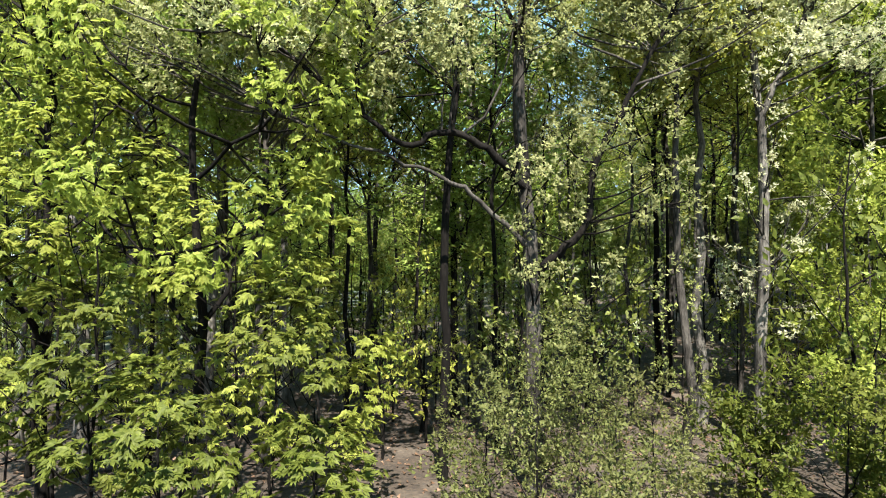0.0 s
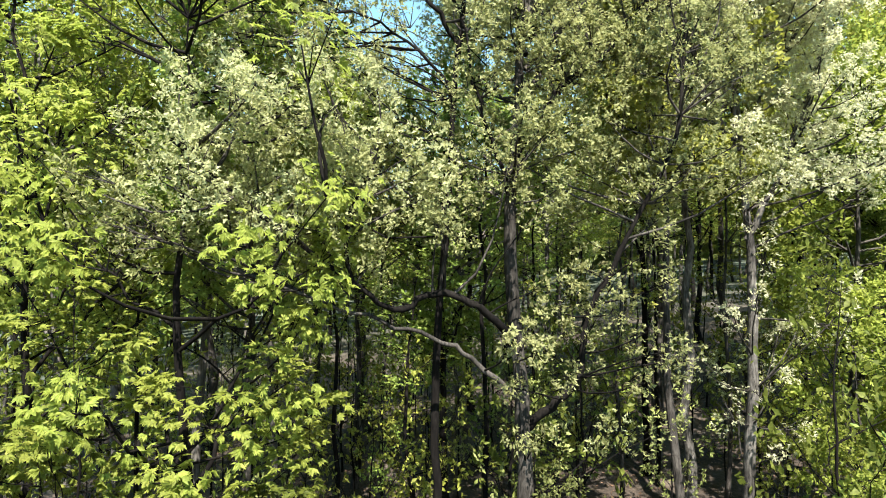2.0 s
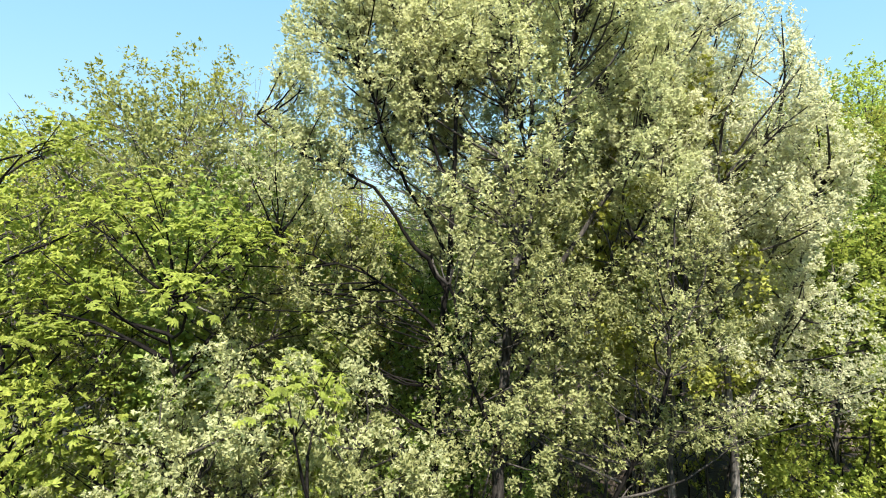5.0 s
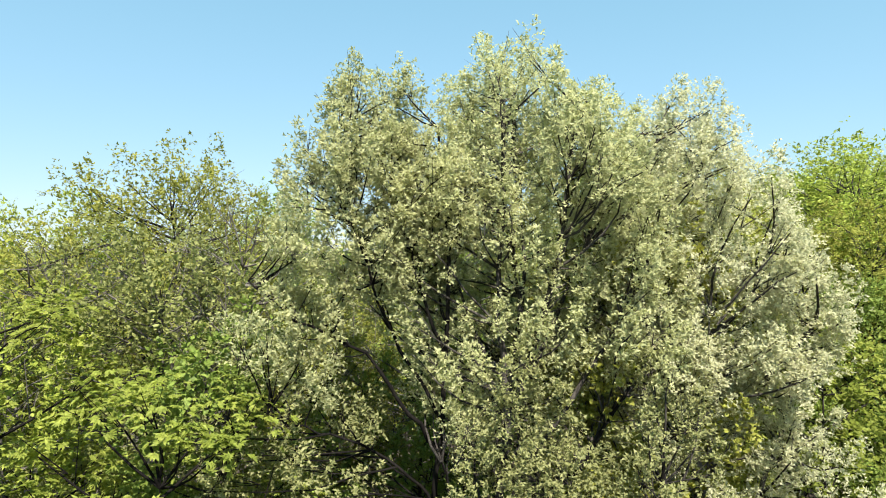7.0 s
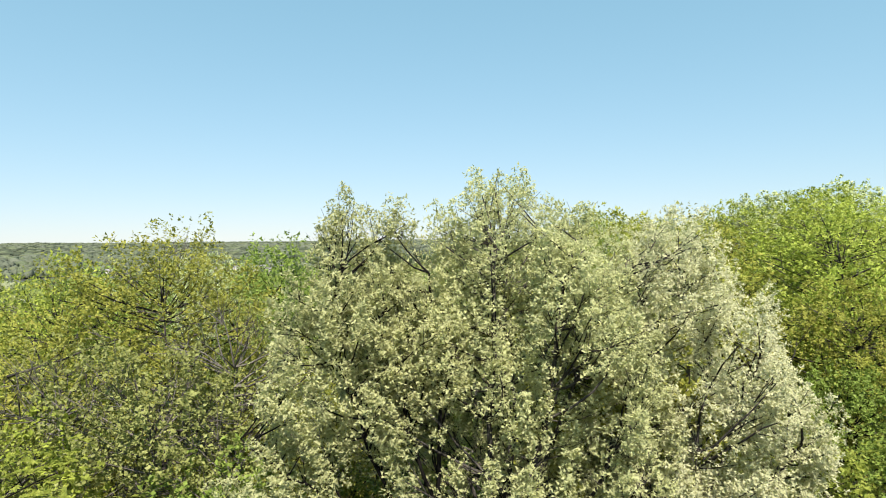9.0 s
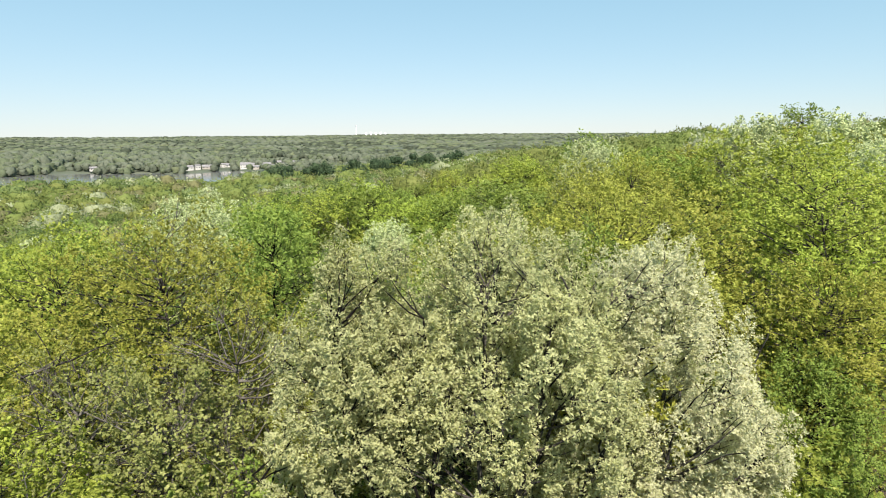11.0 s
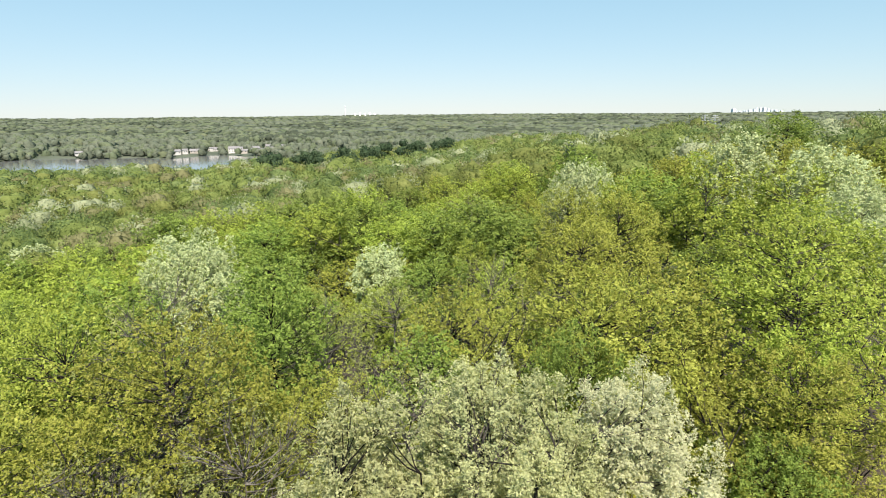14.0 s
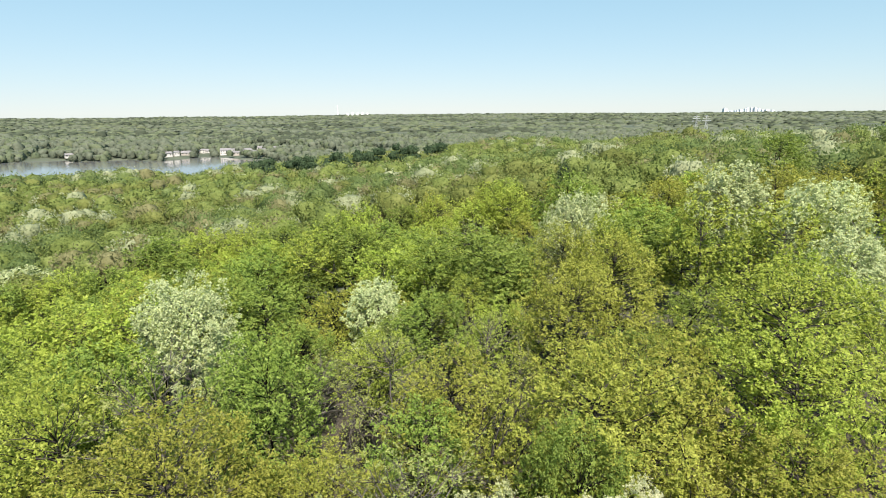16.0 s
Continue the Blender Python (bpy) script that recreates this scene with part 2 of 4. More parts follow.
# ---- terrain ----
LAKE_Z = -30.0
LAKES = [(-395.0, 775.0, 275.0, 205.0, 12.0), (43.0, 1255.0, 62.0, 135.0, 0.0), (395.0, 1480.0, 90.0, 60.0, 0.0)]
S_AT = np.array([-320.0, -250.0, -144.0, -119.0, -42.0, -30.0, 0.0, 30.0, 90.0, 200.0])
H_AT = np.array([-25.0, -23.0, -18.0, -14.5, -3.0, -1.5, 3.0, 7.0, 10.0, 11.0])


def smooth(a, b, v):
    t = np.clip((v - a) / (b - a), 0, 1)
    return t * t * (3 - 2 * t)


def lake_depth(x, y):
    """Below 1 inside a lake."""
    best = np.full(np.shape(x), 9.0)
    for cx, cy, a, b, turn in LAKES:
        c, s = math.cos(radians(turn)), math.sin(radians(turn))
        u, v = (x - cx) * c + (y - cy) * s, -(x - cx) * s + (y - cy) * c
        wob = 0.14 * np.sin(u / 47.0) + 0.10 * np.sin(u / 19.0 + 1.3)
        best = np.minimum(best, np.sqrt((u / a) ** 2 + (v / b) ** 2) + wob)
    return best


def ground_z(x, y):
    x, y = np.asarray(x, float), np.asarray(y, float)
    r = np.hypot(x, y)
    s = x - 0.35 * np.abs(y)
    near = np.interp(s, S_AT, H_AT) * smooth(18, 55, r)
    near = near - 2.4 * np.maximum(near, 0) * smooth(280, 460, r)
    near = near - 7.0 * smooth(240, 400, r) * np.exp(-((s + 22) / 42) ** 2)
    roll = 0.35 * np.sin(x / 5.3 + 0.7) * np.sin(y / 6.1) + 1.2 * np.sin(x / 31.0) * np.sin(y / 27.0 + 1) * smooth(30, 80, r)
    hills = 7 * np.sin(x / 260.0 + 1.1) * np.sin(y / 330.0) + 4 * np.sin(x / 110.0 + y / 170.0)
    ridge = 5 * np.sin(x / 520.0 + 0.5) + 3 * np.sin(x / 190.0 + y / 300)
    far = -24 + 38 * smooth(1100, 4600, r) * (0.75 + 0.25 * r / 4600) + hills * smooth(1000, 1700, r) * (1 - 0.9 * smooth(2600, 4300, r)) + ridge * smooth(2500, 4000, r) * 0.4
    h = near + roll + (far - near) * smooth(550, 1150, r)
    d = lake_depth(x, y)
    return h + (LAKE_Z - 3 - h) * (1 - smooth(0.95, 1.25, d))


def mesh_from(name, verts, faces, mats, smooth_faces=False, mat_index=None):
    """A mesh from numpy arrays; faces all have the same number of corners."""
    me = bpy.data.meshes.new(name)
    verts, faces = np.asarray(verts, np.float32), np.asarray(faces, np.int32)
    n, k = faces.shape
    me.vertices.add(len(verts))
    me.vertices.foreach_set("co", verts.ravel())
    me.loops.add(n * k)
    me.loops.foreach_set("vertex_index", faces.ravel())
    me.polygons.add(n)
    me.polygons.foreach_set("loop_start", np.arange(0, n * k, k, dtype=np.int32))
    if smooth_faces:
        me.polygons.foreach_set("use_smooth", np.ones(n, bool))
    for m in mats:
        me.materials.append(m)
    if mat_index is not None:
        me.polygons.foreach_set("material_index", np.asarray(mat_index, np.int32))
    me.update(calc_edges=True)
    return me


def build_ground():
    radii = np.concatenate([[0.5], np.geomspace(2.0, 4700, 150)])
    az = np.linspace(0, 2 * np.pi, 200, endpoint=False)
    R, A = np.meshgrid(radii, az, indexing="ij")
    x, y = R * np.sin(A), R * np.cos(A)
    z = ground_z(x, y)
    verts = np.stack([x, y, z], -1).reshape(-1, 3)
    m = len(az)
    i, j = np.meshgrid(np.arange(len(radii) - 1), np.arange(m), indexing="ij")
    j2 = (j + 1) % m
    faces = np.stack([i * m + j, i * m + j2, (i + 1) * m + j2, (i + 1) * m + j], -1).reshape(-1, 4)
    verts = np.vstack([verts, [[0, 0, ground_z(0, 0)]]])
    cap = np.array([[len(verts) - 1, k, (k + 1) % m] for k in range(m)])
    tris = np.vstack([faces[:, [0, 2, 1]], faces[:, [0, 3, 2]], cap])
    me = mesh_from("ground", verts, tris[:, ::-1], [GROUND], True)
    return tagged(new("ground", me), "brown leaf-litter forest floor rolling to wooded hills", "ground", kind="structure")


build_ground()
for cx, cy, a, b, turn in LAKES:
    bm = bmesh.new()
    vs = [bm.verts.new((1.35 * a * math.cos(t) * math.cos(radians(turn)) - 1.5 * b * math.sin(t) * math.sin(radians(turn)) + cx,
                        1.35 * a * math.cos(t) * math.sin(radians(turn)) + 1.5 * b * math.sin(t) * math.cos(radians(turn)) + cy, LAKE_Z))
          for t in np.linspace(0, 2 * np.pi, 64, endpoint=False)]
    bm.faces.new(vs)
    me = bpy.data.meshes.new("water")
    bm.to_mesh(me)
    bm.free()
    me.materials.append(water_mat)
    tagged(new("water", me), "calm grey-blue lake water between wooded shores", "lake", kind="structure")


# ---- plant building ----
def leaf_fan(rng, centres, outward, size, aspect=0.3, fold=0.18, up=0.55, droop=0.3, loose=0.5, simple=False, leaflets=1):
    """Folded kite-shaped blades of two triangles each, or simple ones of a single triangle; leaflets fan out from one stalk."""
    if leaflets > 1:
        n0 = len(centres)
        nrm = outward * 0.6 + rng.normal(0, 0.35, (n0, 3)) + np.array([0, 0, up])
        nrm /= np.linalg.norm(nrm, axis=1, keepdims=True) + 1e-9
        way = rng.normal(0, 0.8, (n0, 3)) + outward - np.array([0, 0, droop])
        way -= nrm * (way * nrm).sum(1, keepdims=True)
        way /= np.linalg.norm(way, axis=1, keepdims=True) + 1e-9
        side = np.cross(nrm, way)
        ang = np.linspace(-1.25, 1.25, leaflets)[None, :, None] + rng.normal(0, 0.12, (n0, leaflets, 1))
        d = way[:, None] * np.cos(ang) + side[:, None] * np.sin(ang) - np.array([0, 0, 0.55])
        d = (d / np.linalg.norm(d, axis=2, keepdims=True)).reshape(-1, 3)
        nrm = np.repeat(nrm, leaflets, 0) + rng.normal(0, 0.18, (n0 * leaflets, 3))
        centres = np.repeat(centres, leaflets, 0) + d * size * 0.55
    else:
        nrm = outward + rng.normal(0, loose, (len(centres), 3)) + np.array([0, 0, up])
        d = rng.normal(0, 0.8, (len(centres), 3)) + outward * 0.4 - np.array([0, 0, droop])
    n = len(centres)
    nrm /= np.linalg.norm(nrm, axis=1, keepdims=True) + 1e-9
    d = d - nrm * (d * nrm).sum(1, keepdims=True)
    d /= np.linalg.norm(d, axis=1, keepdims=True) + 1e-9
    s = np.cross(nrm, d)
    L = (size * rng.uniform(0.6, 1.4, n))[:, None]
    W = L * aspect * rng.uniform(0.75, 1.25, (n, 1))
    base, tip = centres - d * L * 0.5, centres + d * L * 0.5 - nrm * L * 0.08
    lft = centres + s * W + nrm * W * fold * 2 - d * L * 0.05
    if simple:
        rgt = base - s * W * 0.55
        v = np.stack([rgt, tip, lft - d * L * 0.15], 1).reshape(-1, 3)
        return v, np.arange(3 * n).reshape(-1, 3)
    rgt = centres - s * W + nrm * W * fold * 2 - d * L * 0.05
    v = np.stack([base, rgt, tip, lft], 1).reshape(-1, 3)
    k = np.arange(n)[:, None] * 4
    f = np.concatenate([k + [0, 1, 2], k + [0, 2, 3]], 1).reshape(-1, 3)
    return v, f


def tube(points, radii, sides=6):
    """A tapered tube along points."""
    p, rad = np.asarray(points, float), np.asarray(radii, float)
    t = np.gradient(p, axis=0)
    t /= np.linalg.norm(t, axis=1, keepdims=True) + 1e-9
    way = p[-1] - p[0]
    ref = np.array([[1.0, 0.2, 0]]) if abs(way[2]) > 0.75 * np.linalg.norm(way) else np.array([[0, 0.1, 1.0]])
    u = np.cross(t, ref)
    u /= np.linalg.norm(u, axis=1, keepdims=True) + 1e-9
    w = np.cross(t, u)
    a = np.linspace(0, 2 * np.pi, sides, endpoint=False)
    ring = u[:, None] * np.cos(a)[None, :, None] + w[:, None] * np.sin(a)[None, :, None]
    v = (p[:, None] + ring * rad[:, None, None]).reshape(-1, 3)
    i, j = np.meshgrid(np.arange(len(p) - 1), np.arange(sides), indexing="ij")
    j2 = (j + 1) % sides
    f = np.stack([i * sides + j, i * sides + j2, (i + 1) * sides + j2, (i + 1) * sides + j], -1).reshape(-1, 4)
    return v, f


def gather(pieces):
    vs, fs, n = [], [], 0
    for v, f in pieces:
        vs.append(v)
        fs.append(f + n)
        n += len(v)
    return np.vstack(vs), np.vstack(fs)


def bezier(a, b, c, k):
    t = np.linspace(0, 1, k)[:, None]
    return (1 - t) ** 2 * a + 2 * t * (1 - t) * b + t * t * c


def wander(rng, pts, amount):
    pts = np.array(pts, float)
    n = len(pts)
    off = np.cumsum(rng.normal(0, amount, (n, 3)), 0)
    off -= np.linspace(0, 1, n)[:, None] * off[-1]
    pts[1:-1] += off[1:-1]
    return pts


def crown_clumps(rng, n, R, z0, z1, shape=0.45, rise=1.0):
    """Clump centres spread over an uneven crown; shape is the height fraction of its widest part, a rise below 1 thickens the top."""
    out, tries = [], 0
    lobes = rng.uniform(0, 2 * np.pi, 3)
    while len(out) < n and tries < n * 60:
        tries += 1
        u = rng.uniform(0.0, 1.0) ** rise
        prof = np.sqrt(max(0.0, 1 - abs((u - shape) / (1 - shape if u > shape else shape + 0.12)) ** 2.3))
        a = rng.uniform(0, 2 * np.pi)
        lob = 1 + 0.16 * np.sin(2 * a + lobes[0]) + 0.12 * np.sin(3 * a + lobes[1])
        rr = R * prof * lob * np.sqrt(rng.uniform(0.45 if rng.random() < 0.75 else 0.05, 1.0))
        p = np.array([rr * np.cos(a), rr * np.sin(a), z0 + u * (z1 - z0)])
        gap = R * 1.25 / n ** (1 / 2.6)
        if all(np.linalg.norm(p - q) > gap * (0.75 if tries < n * 30 else 0.4) for q in out):
            out.append(p)
    return np.array(out)


def clump_leaves(rng, clumps, radii, per, R, zc, stretch=0.78):
    """Leaf centres and outward ways round each clump, thicker on its outside and top."""
    m = len(clumps)
    d = rng.normal(0, 1, (m, per, 3))
    d /= np.linalg.norm(d, axis=2, keepdims=True)
    outw = clumps - np.array([0, 0, zc])
    outw /= np.linalg.norm(outw, axis=1, keepdims=True) + 1e-9
    d += outw[:, None] * 0.35 + np.array([0, 0, 0.25])
    d /= np.linalg.norm(d, axis=2, keepdims=True)
    rad = rng.uniform(0.05, 1, (m, per, 1)) ** 0.45
    lump = 1 + 0.30 * np.sin(d[..., 0:1] * 4 + clumps[:, None, 0:1]) * np.sin(d[..., 1:2] * 5 + clumps[:, None, 1:2])
    pos = clumps[:, None] + d * rad * lump * radii[:, None, None] * np.array([1, 1, stretch])
    face = d * 0.6 + outw[:, None] * 0.6
    face /= np.linalg.norm(face, axis=2, keepdims=True) + 1e-9
    return pos.reshape(-1, 3), face.reshape(-1, 3)


def spray_blades(rng, clumps, radii, tufts, k, leaf, centre, aspect=0.42, lift=0.6, spread=0.7, droop=0.15, simple=True, reach=1.3, width=0.72):
    """Leaves in small tufts along spindle-shaped sprays that rise outward from the crown's middle."""
    m = len(clumps)
    outw = clumps - np.asarray(centre, float)
    outw /= np.linalg.norm(outw, axis=1, keepdims=True) + 1e-9
    axis = outw * 0.6 + np.array([0, 0, lift]) + rng.normal(0, 0.25, (m, 3))
    axis = (axis / np.linalg.norm(axis, axis=1, keepdims=True))[:, None]
    u = rng.uniform(-1, 1, (m, tufts, 1))
    side = rng.normal(0, 1, (m, tufts, 3))
    side -= axis * (side * axis).sum(2, keepdims=True)
    side /= np.linalg.norm(side, axis=2, keepdims=True) + 1e-9
    rad = np.asarray(radii)[:, None, None]
    prof = (1 - 0.5 * np.maximum(u, 0)) * np.sqrt(1 - 0.85 * u * u)
    pos = clumps[:, None] + axis * u * rad * reach + side * rad * width * prof * np.sqrt(rng.uniform(0.03, 1, (m, tufts, 1)))
    pos += rng.normal(0, 0.10, pos.shape) * rad
    go = side * 0.5 + axis * 0.6 + rng.normal(0, 0.3, side.shape)
    N = m * tufts
    go = np.repeat(go.reshape(N, 3), k, 0)
    d = go / (np.linalg.norm(go, axis=1, keepdims=True) + 1e-9) + rng.normal(0, spread, (N * k, 3)) - np.array([0, 0, droop])
    d /= np.linalg.norm(d, axis=1, keepdims=True) + 1e-9
    base = np.repeat(pos.reshape(N, 3), k, 0) + rng.normal(0, 0.3 * leaf, (N * k, 3))
    face = np.repeat(np.repeat(outw, tufts, 0), k, 0) * 0.7 + np.array([0, 0, 0.5]) + rng.normal(0, 0.42, (N * k, 3))
    s = np.cross(d, face)
    s /= np.linalg.norm(s, axis=1, keepdims=True) + 1e-9
    L = leaf * rng.uniform(0.65, 1.35, (N * k, 1))
    W = L * aspect * rng.uniform(0.75, 1.25, (N * k, 1))
    if simple:
        v = np.stack([base - s * W * 0.7 + d * L * 0.12, base + s * W + d * L * 0.38, base + d * L], 1).reshape(-1, 3)
        return v, np.arange(3 * N * k).reshape(-1, 3)
    n = np.cross(s, d)
    v = np.stack([base, base - s * W + d * L * 0.45 + n * W * 0.3, base + d * L, base + s * W + d * L * 0.45 + n * W * 0.3], 1).reshape(-1, 3)
    q = np.arange(N * k)[:, None] * 4
    return v, np.concatenate([q + [0, 1, 2], q + [0, 2, 3]], 1).reshape(-1, 3)


def part(name, me, parent, label="", kind=""):
    ob = new(name, me)
    ob.parent = parent
    return tagged(ob, label, kind=kind)


def twiggery(rng, starts, clumps, radii, thick, per=4, sides=5, steps=5):
    """Small branches from the nearest bough place to each clump, and twigs inside it."""
    out = []
    for c, r in zip(clumps, radii):
        low = starts[starts[:, 2] < c[2] + 0.2]
        low = low if len(low) else starts
        dist = np.linalg.norm(low - c, axis=1)
        dist = dist + 1.2 * np.maximum(0, low[:, 2] - c[2] + 0.45 * np.hypot(low[:, 0] - c[0], low[:, 1] - c[1]))
        a = low[np.argsort(dist)[min(len(dist) - 1, rng.integers(0, 3))]]
        span = np.linalg.norm(c - a)
        mid = (a + c) / 2 + rng.normal(0, 0.12, 3) * span - np.array([0, 0, 0.05 * span])
        r0 = min(thick, 0.012 + 0.011 * span)
        out.append(tube(wander(rng, bezier(a, mid, c, steps), 0.04 * span / 3), np.linspace(r0, r0 * 0.35, steps), sides))
        for _ in range(per):
            e = c + np.clip(rng.normal(0, 0.6, 3), -0.85, 0.85) * r + np.array([0, 0, 0.3 * r])
            b = a * 0.25 + c * 0.75
            out.append(tube(np.array([b, e]), np.array([r0 * 0.42, r0 * 0.12]), 3))
    return out


def tree_parts(seed, H, R, base, n_clumps, per, leaf, clump_r, trunk_r, sides=8, twigs=3, lean=(0, 0), shape=0.45, aspect=0.3, up=0.55,
               limbs=6, simple=False, leaflets=1, droop=0.3, rise=1.0):
    """One tree on the origin: trunk tube, limb tubes, finer branch tubes, leaf arrays."""
    rng = np.random.default_rng(seed)
    top = np.array([lean[0], lean[1], H * 0.88])
    pts = wander(rng, bezier(np.array([0, 0, -0.4]), np.array([lean[0] * 0.25, lean[1] * 0.25, H * 0.5]), top, 12), 0.006 * H)
    rad = trunk_r * (1 - np.linspace(0, 1, 12) ** 1.1 * 0.92)
    rad[0] *= 1.4
    trunk = tube(pts, rad, sides)
    cl = crown_clumps(rng, n_clumps, R, base, H - clump_r * 0.5, shape, rise)
    cl[:, :2] += np.array(lean)[None] * (cl[:, 2:3] / H)
    cr = clump_r * rng.uniform(0.6, 1.25, len(cl))
    fine_u = np.linspace(4, 11, 36)
    starts, boughs = [np.stack([np.interp(fine_u, np.arange(12), pts[:, q]) for q in range(3)], -1)], []
    ang = rng.uniform(0, 2 * np.pi)
    order = np.argsort(-np.hypot(cl[:, 0], cl[:, 1]))[: max(limbs * 3, 1)]
    for k in range(limbs):
        ang += 2.4
        c = cl[max(order, key=lambda q: cl[q, 0] * math.cos(ang) + cl[q, 1] * math.sin(ang) + rng.uniform(0, 0.5))]
        hz = np.hypot(c[0], c[1])
        zs = np.clip(c[2] - hz * rng.uniform(0.8, 1.5) - 0.5, base * rng.uniform(0.6, 0.9), H * rng.uniform(0.55, 0.8))
        q = np.clip((zs + 0.4) / (H * 0.88 + 0.4), 0, 0.97) * 11
        a = pts[int(q)] + (pts[int(q) + 1] - pts[int(q)]) * (q - int(q))
        r0 = rad[int(q)] * 0.55
        b = wander(rng, bezier(a, (a + c) / 2 + np.array([0, 0, -0.12 * hz]), c, 8), 0.03 * hz + 0.02)
        boughs.append(tube(b, np.linspace(r0, r0 * 0.22, 8), 6 if sides > 6 else 4))
        starts.append(b[2:])
    fine = twiggery(rng, np.vstack(starts), cl, cr, trunk_r * 0.35, twigs, 4 if sides > 6 else 3, 5 if sides > 6 else 3)
    if leaflets > 1:
        pos, out = clump_leaves(rng, cl, cr, per, R, (base + H) / 2)
        leaves = leaf_fan(rng, pos, out, leaf, aspect, up=up, leaflets=leaflets, droop=droop)
    else:
        leaves = spray_blades(rng, cl, cr, max(1, per // 5), 5, leaf, (lean[0] * 0.5, lean[1] * 0.5, base * 0.6 + H * 0.3), aspect, simple=simple)
    return trunk, boughs, fine, leaves


def plant_tree(kind, bark, label, category="tree", name="tree", split=True, **spec):
    """A tree with its trunk, limbs and crown as parts; far ones keep their wood in one part."""
    trunk, boughs, fine, leaves = tree_parts(**spec)
    ob = new(name)
    tagged(ob, label, category)
    part("trunk", mesh_from("trunk", *gather([trunk]), [BARK[bark]], True), ob)
    if split:
        for b in boughs:
            part("limb", mesh_from("limb", *b, [BARK[bark]], True), ob)
    part("branchwork", mesh_from("branchwork", *gather(fine if split else boughs + fine), [BARK[bark]], True), ob, kind="stuff")
    part("crown", mesh_from("crown", *leaves, [LEAF[kind]]), ob)
    return ob


# species: leaf, bark, label, and shape settings for a tree near at hand
SPECIES = {
    "olive": ("olive", "grey", "tall oak with olive-yellow young leaves in the forest"),
    "bright": ("bright", "grey", "full maple with bright yellow-green spring leaves"),
    "deep": ("deep", "dark", "leafy forest tree with fresh deep green foliage"),
    "white": ("white", "pale", "rounded tree covered with whitish spring leaves"),
    "brown": ("brown", "twig", "half-bare tree with grey branches and reddish-brown buds"),
    "pine": ("pine", "dark", "dark evergreen pine among the leafy trees"),
}
STORE = {}
SHAPE = {   # R, base fraction, clump radius, shape, aspect
    "olive": (4.6, 0.54, 1.2, 0.38, 0.35), "bright": (4.8, 0.53, 1.25, 0.36, 0.36), "deep": (4.0, 0.52, 1.15, 0.34, 0.36),
    "white": (4.4, 0.56, 1.25, 0.42, 0.6), "brown": (4.0, 0.42, 1.2, 0.5, 0.4),
    "pine": (2.6, 0.35, 0.9, 0.12, 0.25),
}


def forest_tree(species, lod, variant, x, y, top, R, rng):
    """One tree with its foot on the ground and its top at the given height."""
    kind, bark, label = SPECIES[species]
    r0, base, cr, shape, aspect = SHAPE[species]
    key = (species, lod, variant)
    z = float(ground_z(x, y))
    H0 = 22.0
    if lod == "slim":
        r0 = 1.8
    sc = (R / r0, R / r0, (top - z) / H0)
    m = pose(x, y, z, 0, 0, rng.uniform(0, 360)) @ Matrix.Diagonal((*sc, 1))
    if key in STORE:
        return place_copy(STORE[key], m)
    n, per, leaf, tw = {"near": (112, 370, 0.15, 1), "slim": (22, 100, 0.17, 1), "half": (96, 165, 0.215, 1), "mid": (70, 80, 0.345, 0)}[lod]
    if species == "white":
        per, leaf = int(per * 2.0), leaf * 0.85
    if species == "brown":
        per, leaf, tw = per // 4, leaf * 0.75, {"near": 6, "half": 5}.get(lod, 2)
    if lod == "slim":
        r0, base, cr = 1.8, 0.45, 0.9
    ob = plant_tree(kind, bark, label, split=lod == "near", seed=hash_seed(species, variant), H=H0, R=r0, base=H0 * base, n_clumps=n, per=per,
                    leaf=leaf, clump_r=cr, trunk_r=0.1 if lod == "slim" else 0.2, sides=8 if lod == "near" else 5, twigs=tw,
                    shape=shape, aspect=aspect, up=0.4, droop=0.4, rise=0.85, simple=True, limbs=7 if lod == "near" else 4)
    tagged(ob, group="forest trees")
    ob.matrix_basis = m
    STORE[key] = ob
    return ob


def hash_seed(species, variant):
    return list(SPECIES).index(species) * 10 + variant + 3


def place_copy(ob, m):
    """copy_thing keeps the first one's scale, so it is taken out of the pose here."""
    s = ob.scale
    return copy_thing(ob, m @ Matrix.Diagonal((1 / s[0], 1 / s[1], 1 / s[2], 1)))


# ---- the pale oak in the middle ----
def limb(parent, points, r0, r1, bark, rng, name="limb", sides=8, steps=4, label=""):
    """A tapered bough through the given places, rounded and slightly crooked."""
    p = np.array(points, float)
    t = np.linspace(0, len(p) - 1, (len(p) - 1) * steps + 1)
    i = np.clip(t.astype(int), 0, len(p) - 2)
    f = (t - i)[:, None]
    a, b, c, d = p[np.clip(i - 1, 0, None)], p[i], p[i + 1], p[np.clip(i + 2, None, len(p) - 1)]
    q = 0.5 * (2 * b + (c - a) * f + (2 * a - 5 * b + 4 * c - d) * f ** 2 + (3 * b - a - 3 * c + d) * f ** 3)
    q[1:-1] += rng.normal(0, 0.035, (len(q) - 2, 3))
    rad = np.linspace(r0, r1, len(q)) * rng.uniform(0.92, 1.1, len(q))
    part(name, mesh_from(name, *tube(q, rad, sides), [BARK[bark]], True), parent, label)
    return q


